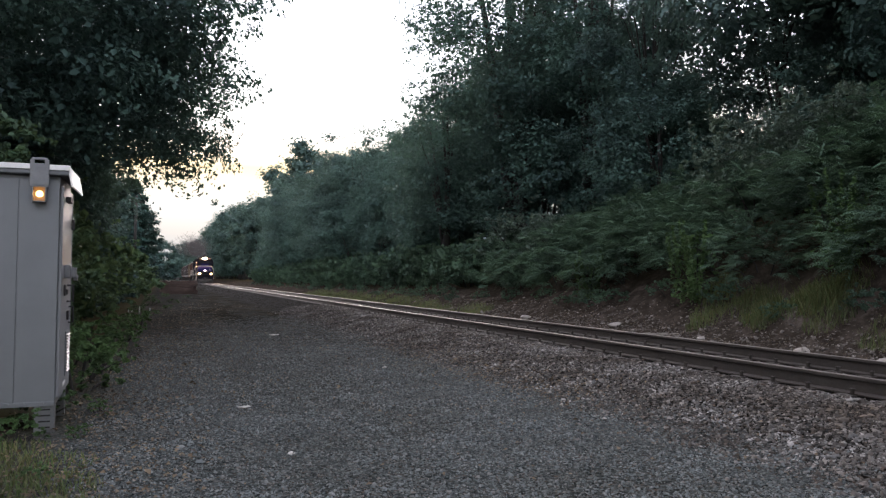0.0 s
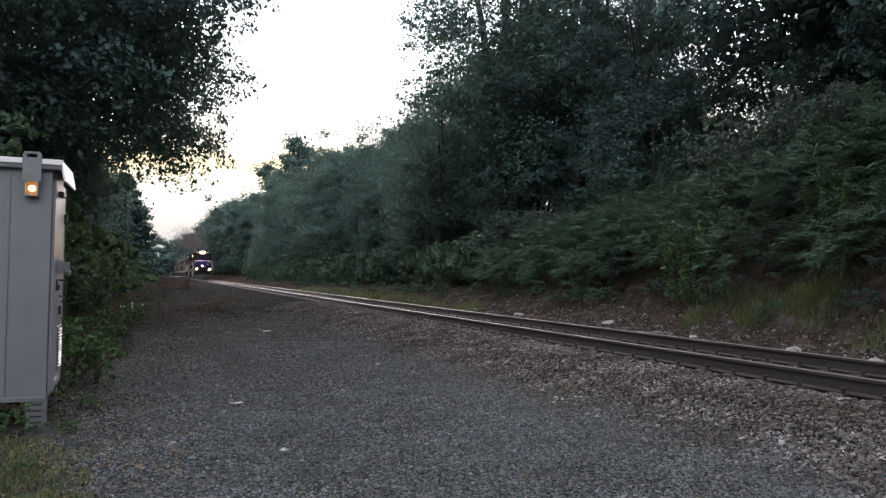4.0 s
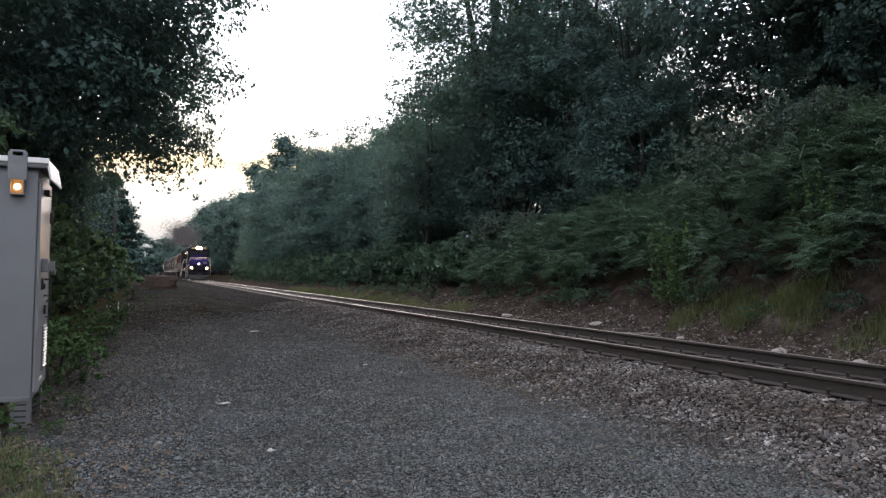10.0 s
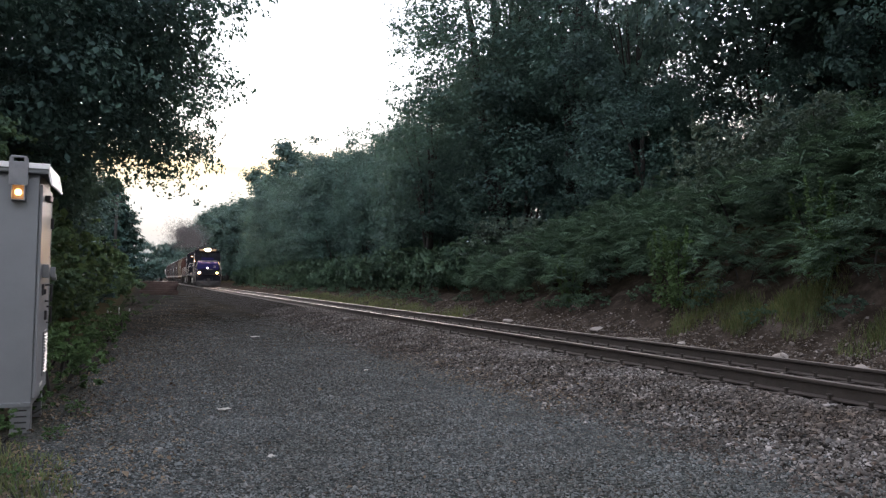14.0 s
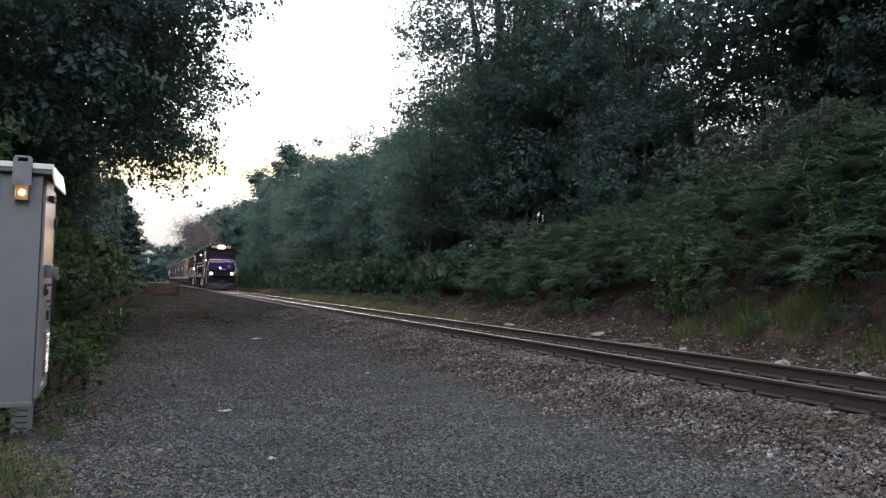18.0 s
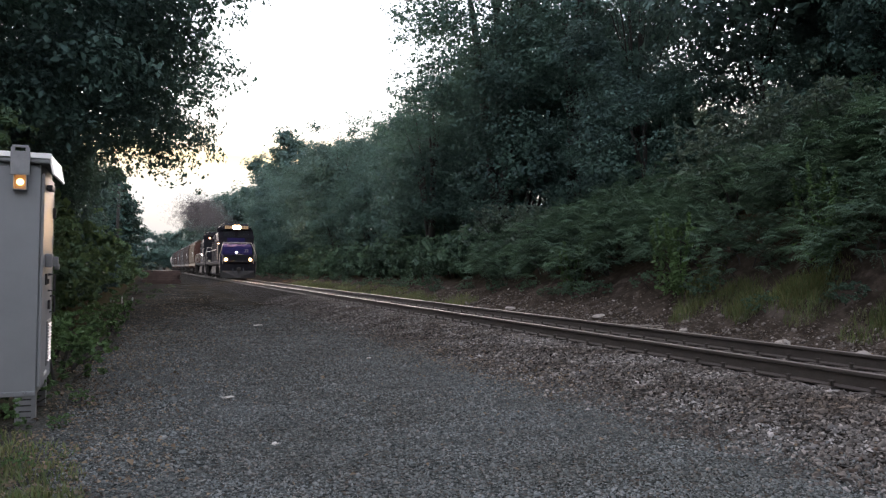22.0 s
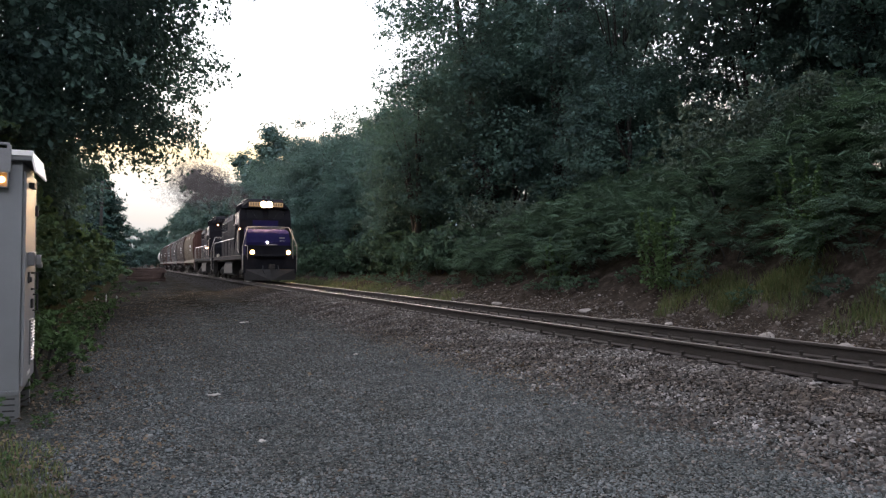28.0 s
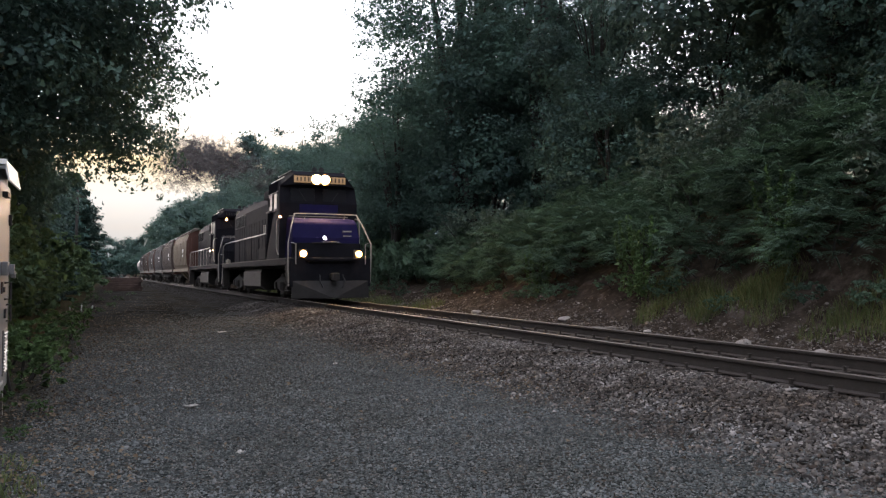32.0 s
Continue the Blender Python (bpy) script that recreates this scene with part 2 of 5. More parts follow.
def ground_material():
    """One sheet: crushed grey gravel, paler ballast by the track, brown soil on the bank, leaf litter under the trees."""
    m, n, l, p = nodes_of("ground_gravel_and_soil")
    nt = m.node_tree
    geo = n.new("ShaderNodeNewGeometry")
    pos = geo.outputs["Position"]
    sep = n.new("ShaderNodeSeparateXYZ")
    l.new(pos, sep.inputs[0])
    wob = noise_node(nt, 0.5, 5, 0.65, pos)

    def edge(a, b, amount):
        """0 below x = a, 1 over b, with a ragged border."""
        off = n.new("ShaderNodeMath")
        off.operation = "MULTIPLY_ADD"
        l.new(wob.outputs[0], off.inputs[0])
        off.inputs[1].default_value, off.inputs[2].default_value = amount, -amount / 2
        s = n.new("ShaderNodeMath")
        l.new(sep.outputs[0], s.inputs[0])
        l.new(off.outputs[0], s.inputs[1])
        mr = n.new("ShaderNodeMapRange")
        mr.inputs[1].default_value, mr.inputs[2].default_value = a, b
        l.new(s.outputs[0], mr.inputs[0])
        return mr.outputs[0]

    def stones(size, tones):
        v = n.new("ShaderNodeTexVoronoi")
        v.inputs["Scale"].default_value = 1 / size
        l.new(pos, v.inputs["Vector"])
        hue = n.new("ShaderNodeSeparateColor")
        l.new(v.outputs["Color"], hue.inputs[0])
        step = 1.0 / (len(tones) - 1)
        c = ramp_node(nt, hue.outputs[0], [(i * step, t) for i, t in enumerate(tones)]).outputs[0]
        # shade between stones, painted as darker cell borders
        gap_shade = ramp_node(nt, v.outputs["Distance"], [(0.35, (1, 1, 1)), (0.85, (0.42, 0.41, 0.40))]).outputs[0]
        return mix_node(nt, 1.0, c, gap_shade, "MULTIPLY"), v.outputs["Distance"]

    # sheet toned below the loose stones, so their gaps read as shaded
    lot, d1 = stones(0.024, [tuple(0.52 * q for q in c) for c in LOT_TONES])
    bal, d2 = stones(0.058, [tuple(0.30 * q for q in c) for c in BALLAST_TONES])
    dust = noise_node(nt, 0.35, 6, 0.6, pos)
    lot = mix_node(nt, 1.0, lot, ramp_node(nt, dust.outputs[0], [(0.35, (0.78, 0.74, 0.70)), (0.65, (1.08, 1.08, 1.1))]).outputs[0], "MULTIPLY")
    # farther along, the lot is trodden dirt with old leaves
    mr = n.new("ShaderNodeMapRange")
    mr.inputs[1].default_value, mr.inputs[2].default_value = 11.0, 30.0
    l.new(sep.outputs[1], mr.inputs[0])
    dirt_n = noise_node(nt, 0.8, 8, 0.7, pos)
    gate = n.new("ShaderNodeMath")
    gate.operation = "MULTIPLY"
    l.new(mr.outputs[0], gate.inputs[0])
    l.new(ramp_node(nt, dirt_n.outputs[0], [(0.36, (0.35,) * 3), (0.56, (1, 1, 1))]).outputs[0], gate.inputs[1])
    grit = ramp_node(nt, noise_node(nt, 7.0, 8, 0.75, pos).outputs[0], [(0.32, (0.010, 0.009, 0.008)), (0.5, (0.020, 0.018, 0.015)), (0.62, (0.040, 0.034, 0.027)), (0.70, (0.07, 0.060, 0.046)), (0.78, (0.022, 0.028, 0.012))]).outputs[0]
    worn = ramp_node(nt, noise_node(nt, 0.55, 6, 0.7, pos).outputs[0], [(0.36, (0.35, 0.34, 0.32)), (0.5, (0.7, 0.68, 0.64)), (0.64, (1.25, 1.18, 1.08))]).outputs[0]
    lot = mix_node(nt, gate.outputs[0], lot, mix_node(nt, 1.0, grit, worn, "MULTIPLY"))
    soil_n = noise_node(nt, 3.0, 9, 0.7, pos)
    soil = ramp_node(nt, soil_n.outputs[0], [(0.3, (0.013, 0.010, 0.008)), (0.5, (0.030, 0.024, 0.019)), (0.62, (0.056, 0.046, 0.038)), (0.75, (0.11, 0.095, 0.08))]).outputs[0]
    litter_n = noise_node(nt, 14.0, 6, 0.7, pos)
    litter = ramp_node(nt, litter_n.outputs[0], [(0.3, (0.015, 0.013, 0.008)), (0.5, (0.040, 0.031, 0.019)), (0.62, (0.032, 0.040, 0.015)), (0.75, (0.085, 0.062, 0.036))]).outputs[0]
    col = mix_node(nt, edge(-1.7, -0.6, 1.6), litter, lot)
    col = mix_node(nt, edge(4.2, 4.9, 1.3), col, bal)
    col = mix_node(nt, edge(8.9, 9.6, 0.7), col, soil)
    col = mix_node(nt, edge(12.5, 15.0, 2.0), col, litter)
    l.new(col, p.inputs["Base Color"])
    p.inputs["Roughness"].default_value, p.inputs["Specular IOR Level"].default_value = 1.0, 0.0
    h = n.new("ShaderNodeMath")
    h.operation = "ADD"
    l.new(d1, h.inputs[0])
    l.new(soil_n.outputs[0], h.inputs[1])
    b = n.new("ShaderNodeBump")
    b.invert = True
    b.inputs["Strength"].default_value, b.inputs["Distance"].default_value = 0.7, 0.012
    l.new(h.outputs[0], b.inputs["Height"])
    l.new(b.outputs[0], p.inputs["Normal"])
    return m


LOT_TONES = [(0.026, 0.030, 0.031), (0.051, 0.061, 0.061), (0.080, 0.094, 0.093), (0.118, 0.137, 0.136), (0.072, 0.080, 0.077), (0.143, 0.162, 0.158), (0.180, 0.187, 0.180), (0.125, 0.098, 0.076)]
BALLAST_TONES = [(0.019, 0.017, 0.015), (0.056, 0.052, 0.046), (0.116, 0.109, 0.099), (0.041, 0.034, 0.028), (0.284, 0.271, 0.254), (0.077, 0.078, 0.076), (0.065, 0.046, 0.033)]
M_GROUND = ground_material()
M_LOT = pebbles("crushed_stone", [tuple(0.33 * m + 0.67 * q for q, m in zip(c, (0.092, 0.104, 0.103))) for c in LOT_TONES])
M_BALLAST = pebbles("ballast_stone", BALLAST_TONES, low=(0.40, 0.33, 0.27))
M_RUBBLE = pebbles("soil_clods", [(0.018, 0.013, 0.010), (0.036, 0.028, 0.022), (0.07, 0.057, 0.047), (0.15, 0.135, 0.12), (0.03, 0.024, 0.018), (0.24, 0.22, 0.20)])
M_ROCK = surface("field_rock", (0.34, 0.31, 0.28), (0.18, 0.16, 0.14), 4, 0.85, 0, 0.5, 30)
M_RUST = surface("rusty_rail_steel", (0.032, 0.025, 0.021), (0.014, 0.012, 0.010), 5, 0.85, 0.0, 0.3, 50)
M_HEAD = surface("polished_rail_head", (0.15, 0.132, 0.12), (0.09, 0.078, 0.07), 3, 0.5, 0.7, 0.05, 80)
M_TIE = surface("creosoted_wood", (0.075, 0.055, 0.04), (0.028, 0.022, 0.018), 3, 0.9, 0, 0.6, 40, streak=0.3)
M_TIMBER = surface("weathered_timber", (0.10, 0.065, 0.052), (0.04, 0.026, 0.021), 2, 0.9, 0, 0.6, 30)
M_OLDWOOD = surface("bleached_dead_wood", (0.22, 0.195, 0.17), (0.10, 0.088, 0.075), 4, 0.9, 0, 0.5, 30)
M_BARK = surface("bark", (0.028, 0.026, 0.022), (0.011, 0.010, 0.009), 5, 0.95, 0, 0.9, 22, streak=0.25)
M_LEAF = foliage("broad_leaves", [(0.022, 0.050, 0.048), (0.041, 0.084, 0.079), (0.061, 0.113, 0.107), (0.081, 0.137, 0.132)], (0.075, 0.120, 0.06), 0.34)
M_LEAF2 = foliage("maple_leaves", [(0.027, 0.055, 0.053), (0.047, 0.088, 0.086), (0.062, 0.113, 0.110), (0.089, 0.137, 0.132)], (0.083, 0.120, 0.065), 0.34)
M_PINE = foliage("pine_needles", [(0.015, 0.038, 0.037), (0.029, 0.064, 0.061), (0.043, 0.088, 0.085)], (0.041, 0.072, 0.023), 0.15)
M_SHRUB = foliage("sumac_leaves", [(0.032, 0.064, 0.047), (0.048, 0.093, 0.068), (0.068, 0.118, 0.087), (0.100, 0.150, 0.112)], (0.100, 0.165, 0.066), 0.25)
M_SHRUB2 = foliage("pale_shrub_leaves", [(0.052, 0.076, 0.065), (0.073, 0.106, 0.093), (0.103, 0.139, 0.119)], (0.120, 0.165, 0.080), 0.25)
M_BRIGHT = foliage("young_green_leaves", [(0.045, 0.088, 0.036), (0.062, 0.115, 0.048), (0.080, 0.138, 0.060)], (0.11, 0.17, 0.06), 0.25)
M_VINE = foliage("vine_leaves", [(0.037, 0.077, 0.048), (0.063, 0.115, 0.073), (0.098, 0.154, 0.097)], (0.121, 0.155, 0.026), 0.3)
M_GRASS = foliage("grass_blades", [(0.039, 0.071, 0.027), (0.061, 0.093, 0.033), (0.093, 0.101, 0.044), (0.132, 0.112, 0.059)], (0.146, 0.183, 0.073), 0.25, calm=1.0)
M_DEAD = foliage("dead_leaves", [(0.06, 0.040, 0.027), (0.10, 0.070, 0.046), (0.17, 0.13, 0.09), (0.07, 0.05, 0.036)], (0.10, 0.07, 0.045), 0.1)
M_ALU = surface("dull_aluminium", (0.211, 0.225, 0.234), (0.176, 0.187, 0.195), 2.5, 0.55, 0.7, 0.03, 120)
M_ALU_DOOR = surface("smooth_aluminium", (0.22, 0.228, 0.235), (0.18, 0.187, 0.193), 2.5, 0.42, 0.05, 0.015, 120, spec=0.18)
M_WHITE = surface("white_painted_metal", (0.78, 0.78, 0.76), (0.66, 0.66, 0.64), 4, 0.5, 0, 0.05, 90)
M_GALV = surface("galvanised_steel", (0.238, 0.244, 0.251), (0.158, 0.165, 0.172), 9, 0.5, 0.8, 0.08, 60)
M_DARKMETAL = surface("dark_metal", (0.05, 0.05, 0.052), (0.025, 0.025, 0.026), 6, 0.6, 0.5, 0.1, 60)
M_LOCO = surface("dark_locomotive_paint", (0.018, 0.018, 0.022), (0.009, 0.009, 0.011), 2.2, 0.85, 0.0, 0.05, 40, spec=0.04)
M_NOSE = surface("blue_locomotive_paint", (0.020, 0.017, 0.068), (0.012, 0.011, 0.04), 2.0, 0.8, 0.0, 0.04, 40, spec=0.05)
M_FRAME = surface("grimy_underframe", (0.04, 0.036, 0.032), (0.018, 0.016, 0.015), 4, 0.85, 0.1, 0.3, 40)
M_PLOW = surface("worn_grey_plow", (0.043, 0.042, 0.040), (0.022, 0.020, 0.019), 3, 0.8, 0.2, 0.2, 40)
M_RAILING = surface("pale_handrail_paint", (0.360, 0.331, 0.288), (0.245, 0.223, 0.194), 8, 0.5, 0, 0.05, 60)
M_TAN = surface("tan_hopper_paint", (0.128, 0.096, 0.060), (0.089, 0.065, 0.039), 1.5, 0.75, 0, 0.1, 30, streak=0.25, rust=(0.043, 0.021, 0.013))
M_RED = surface("oxide_red_paint", (0.076, 0.029, 0.019), (0.046, 0.017, 0.011), 1.5, 0.75, 0, 0.1, 30, streak=0.25)
M_GREY = surface("grey_hopper_paint", (0.066, 0.061, 0.061), (0.039, 0.036, 0.035), 1.5, 0.75, 0, 0.1, 30, streak=0.25, rust=(0.029, 0.015, 0.010))
M_BROWN = surface("faded_brown_paint", (0.053, 0.037, 0.031), (0.031, 0.021, 0.018), 1.5, 0.8, 0, 0.1, 30, streak=0.25, rust=(0.028, 0.014, 0.009))
M_TANK = surface("pale_tank_paint", (0.185, 0.182, 0.174), (0.128, 0.124, 0.121), 2, 0.6, 0, 0.05, 40, streak=0.3)
M_GLASS = glassy("dark_window_glass", (0.012, 0.013, 0.016), 0.45)
M_LENS = glassy("lamp_glass", (0.5, 0.45, 0.35), 0.1)
M_HEADLIGHT = glow("headlight_beam", (1.0, 0.66, 0.28), 190.0)
# orange self-emission paints the halo of glare seen round the bulbs
M_HALO = glow("lamp_halo_glow", (1.0, 0.42, 0.08), 0.6)
M_DITCH = glow("ditch_light_beam", (1.0, 0.58, 0.22), 50.0)
M_SMALL_LAMP = glow("small_white_lamp", (1.0, 0.88, 0.7), 25.0)
M_RED_LAMP = glow("small_amber_lamp", (1.0, 0.30, 0.08), 14.0)
M_NUMBER = glow("lit_number_board", (1.0, 0.62, 0.25), 0.03)
# faint emission puts the bulb's light on its housing into the colour
M_AMBER = glow("amber_glow_plate", (1.0, 0.42, 0.10), 0.015)
M_CABLAMP = glow("status_lamp_bulb", (1.0, 0.52, 0.15), 1.3)
M_PAPER = surface("dirty_paper", (0.42, 0.41, 0.38), (0.28, 0.27, 0.24), 9, 0.8, 0, 0.1, 60)
M_SIGN = surface("sign_white", (0.7, 0.7, 0.68), (0.6, 0.6, 0.58), 8, 0.6, 0, 0.02, 60)

# ---- ground ----
def build_ground():
    xs = np.concatenate([[-2500, -900, -300, -120], np.arange(-60, -8, 4), np.arange(-8, -3, 0.5), np.arange(-3, 12.5, 0.16), np.arange(12.5, 20, 0.4),
                         np.arange(20, 44, 3), [60, 90, 150, 400, 1000, 2500]])
    ys = np.concatenate([[-2500, -600, -150, -60], np.arange(-30, 2, 2), np.arange(2, 26, 0.2), np.arange(26, 60, 0.6), np.arange(60, 160, 2.5),
                         np.arange(160, 420, 15), [420, 500, 700, 1200, 3500]])
    X, Y = np.meshgrid(xs, ys)
    nx, ny = len(xs), len(ys)
    verts = np.stack([X, Y, gz(X, Y)], 2).reshape(-1, 3)
    i = (np.arange(ny - 1)[:, None] * nx + np.arange(nx - 1)[None]).ravel()
    faces = np.stack([i, i + 1, i + nx + 1, i + nx], 1)
    ob = part("ground", quick_mesh("ground", verts, faces, True), M_GROUND)
    tagged(ob, "grey gravel lot beside a ballast bed and brown soil bank", "ground", kind="structure")


def stone_field(name, x0, x1, y0, y1, count, size, material, label, seed, keep=None, sink=0.35):
    """Loose stones on the ground: squat jittered blocks."""
    r = np.random.default_rng(seed)
    y = y0 + (y1 - y0) * r.random(count) ** 1.6
    x = x0 + (x1 - x0) * r.random(count)
    thin = r.random(count) > 0.95 * (y - y0) / (y1 - y0) * (1 - 0.35 * r.random(count))
    x, y = x[thin], y[thin]
    count = len(x)
    if keep is not None:
        ok = keep(x, y, r.random(count))
        x, y = x[ok], y[ok]
    n = len(x)
    s = size * np.exp(r.normal(0, 0.36, n))
    base = np.array([(-1, -0.7, -0.4), (1, -0.7, -0.4), (0, 1, -0.4), (-0.62, -0.4, 0.6), (0.62, -0.4, 0.6), (0, 0.66, 0.6)]) * 0.58
    v = base[None] * np.stack([s, s * (0.6 + 0.4 * r.random(n)), s * (0.5 + 0.4 * r.random(n))], 1)[:, None]
    v = v + r.normal(0, 0.15, v.shape) * s[:, None, None]
    tilt, spin = r.normal(0, 0.35, n), r.random(n) * 6.283
    c, sn = np.cos(tilt)[:, None], np.sin(tilt)[:, None]
    v = np.stack([v[..., 0], c * v[..., 1] - sn * v[..., 2], sn * v[..., 1] + c * v[..., 2]], 2)
    c, sn = np.cos(spin)[:, None], np.sin(spin)[:, None]
    v = np.stack([c * v[..., 0] - sn * v[..., 1], sn * v[..., 0] + c * v[..., 1], v[..., 2]], 2)
    v = v + np.stack([x, y, gz(x, y) + s * (0.5 - sink) * 0.5], 1)[:, None]
    f = np.array([(3, 4, 5), (0, 1, 4), (0, 4, 3), (1, 2, 5), (1, 5, 4), (2, 0, 3), (2, 3, 5)])
    faces = (f[None] + 6 * np.arange(n)[:, None, None]).reshape(-1, 3)
    ob = part(name, quick_mesh(name, v.reshape(-1, 3), faces), material)
    return tagged(ob, label, "gravel", kind="stuff")


# ---- track ----
def rail_z(y):
    return RAIL_Z + line_z(y)


SLOPE = -math.degrees(math.atan(GRADE))


def build_track():
    track = new("railway_track")
    tagged(track, "single railway track with rusty rails on pale ballast", "track", kind="structure")
    y0, y1 = -40.0, 420.0
    web = [(-0.07, -0.185), (0.07, -0.185), (0.07, -0.172), (0.012, -0.155), (0.010, -0.045), (0.034, -0.036), (0.034, -0.006),
           (-0.034, -0.006), (-0.034, -0.036), (-0.010, -0.045), (-0.012, -0.155), (-0.07, -0.172)]
    top = [(-0.034, -0.0065), (0.034, -0.0065), (0.030, -0.001), (0.018, 0.0), (-0.018, 0.0), (-0.030, -0.001)]
    length = (y1 - y0) / math.cos(math.atan(GRADE))
    for side in (-1, 1):
        m = pose(TRACK_X + side * 0.7525, y0, float(rail_z(y0)), SLOPE)
        rail = part("rail", Geo().sweep(web, 0, length), M_RUST, track, at=m)
        part("rail_head", Geo().sweep(top, 0, length), M_HEAD, rail, "worn shiny running surface")
    tie = Geo().box(0, 0, -0.09, 2.6, 0.22, 0.18, 0.012).mesh("tie")
    tie.materials.append(M_TIE)
    plate = Geo().box(0, 0, 0.012, 0.36, 0.19, 0.024, 0.004).box(0.10, 0.05, 0.045, 0.03, 0.03, 0.06).box(-0.10, -0.05, 0.045, 0.03, 0.03, 0.06)
    plate.box(0.10, 0.05, 0.08, 0.055, 0.045, 0.016).box(-0.10, -0.05, 0.08, 0.055, 0.045, 0.016)
    plate = plate.mesh("tie_plate")
    plate.materials.append(M_RUST)
    r = random.Random(4)
    for i in range(150):
        y = -6 + i * 0.52
        z = float(rail_z(y)) - 0.205
        t = part("tie", tie, None, track, at=pose(TRACK_X + r.uniform(-0.04, 0.04), y, z, SLOPE, 0, r.uniform(-0.7, 0.7)))
        if y < 34:
            for side in (-1, 1):
                part("tie_plate", plate, None, t, at=pose(side * 0.7525, 0, -0.002))

# ---- plants ----
def leaf_cloud(name, centres, size, r, droop=0.15, long=1.6, up=0.9, facing=None):
    """Folded leaves at the given places: two triangles each. facing: the way each leaf turns to, more or less."""
    n = len(centres)
    if facing is None:
        nor = r.normal(0, 1, (n, 3)) * np.array([0.75, 0.75, 0.5]) + np.array([0, 0, up])
    else:
        nor = facing + r.normal(0, 0.34, (n, 3))
    nor /= np.linalg.norm(nor, axis=1)[:, None]
    a = np.cross(nor, r.normal(0, 1, (n, 3)))
    a /= np.linalg.norm(a, axis=1)[:, None] + 1e-9
    a[:, 2] -= droop
    b = np.cross(nor, a)
    s = (size * np.exp(r.normal(0, 0.25, n)))[:, None]
    w = s / long
    fold = nor * w * 0.28
    v = np.stack([centres - a * s * 0.5, centres + b * w * 0.5 + fold, centres + a * s * 0.5, centres - b * w * 0.5 + fold], 1)
    k = 4 * np.arange(n)[:, None]
    faces = np.stack([k + np.array([0, 1, 2]), k + np.array([0, 2, 3])], 1).reshape(-1, 3)
    return quick_mesh(name, v.reshape(-1, 3), faces)


def frond_cloud(name, bases, out, length, r, pairs=6):
    """Feathered leaves: pairs of pointed leaflets along an arching stalk."""
    n = len(bases)
    out = out / (np.linalg.norm(out, axis=1)[:, None] + 1e-9)
    ln = (length * (0.7 + 0.6 * r.random(n)))[:, None]
    side = np.cross(out, np.array([0, 0, 1.0])) + r.normal(0, 0.25, (n, 3))
    side /= np.linalg.norm(side, axis=1)[:, None] + 1e-9
    quads = []
    for i in range(pairs + 1):
        t = (i + 0.8) / (pairs + 0.8)
        stalk = bases + out * ln * t + np.array([0, 0, 1.0]) * ln * (0.42 * t - 0.62 * t * t)
        for s in ((-1, 1) if i < pairs else (0,)):
            d = side * s * 0.9 + out * (0.45 if s else 1.0) + np.array([0, 0, -0.35])
            d /= np.linalg.norm(d, axis=1)[:, None]
            size = ln * (0.36 - 0.16 * abs(t - 0.45) * 2) * (0.85 + 0.3 * r.random((n, 1)))
            w = np.cross(d, np.array([0, 0, 1.0])) + r.normal(0, 0.15, (n, 3))
            w *= size * 0.15 / (np.linalg.norm(w, axis=1)[:, None] + 1e-9)
            mid = stalk + d * size * 0.42 + np.array([0, 0, 0.012])
            quads.append(np.stack([stalk, mid + w, stalk + d * size, mid - w], 1))
    v = np.stack(quads, 1).reshape(-1, 3)
    k = 4 * np.arange(len(v) // 4)[:, None]
    faces = np.stack([k + np.array([0, 1, 2]), k + np.array([0, 2, 3])], 1).reshape(-1, 3)
    return quick_mesh(name, v, faces)


def crown_points(r, clusters, leaves, mid, radii, spread, low=-0.75, hollow=0.45, lobes=0.2, twig=12, tuft=0.13):
    """Leaf places in clumps over a lobed crown."""
    d = r.normal(0, 1, (clusters * 3, 3))
    d /= np.linalg.norm(d, axis=1)[:, None]
    d = d[d[:, 2] > low][:clusters]
    ph = r.random(6) * 6.28
    az = np.arctan2(d[:, 1], d[:, 0])
    lobe = 1 + lobes * (np.sin(2 * az + ph[0]) * 0.5 + np.sin(3 * az + 4 * d[:, 2] + ph[1]) * 0.6 + np.sin(5 * az - 6 * d[:, 2] + ph[2]) * 0.5)
    q = (hollow + (1 - hollow) * r.random(len(d)) ** 0.5) * lobe
    c = np.array(mid) + d * np.array(radii) * q[:, None]
    size = 0.6 + 0.8 * r.random(len(c))
    ball = r.normal(0, 1, (len(c), leaves, 3))
    ball *= (r.random((len(c), leaves, 1)) ** 0.42) / np.linalg.norm(ball, axis=2, keepdims=True)
    k = max(1, leaves // twig)          # leaves sit together on twigs
    ball = np.repeat(ball[:, :k], -(-leaves // k), axis=1)[:, :leaves] + r.normal(0, tuft, (len(c), leaves, 3)) * np.array([1, 1, 0.7])
    pts = c[:, None] + ball * np.array([spread, spread, spread * 0.55]) * 1.75 * size[:, None, None]
    return pts.reshape(-1, 3), c


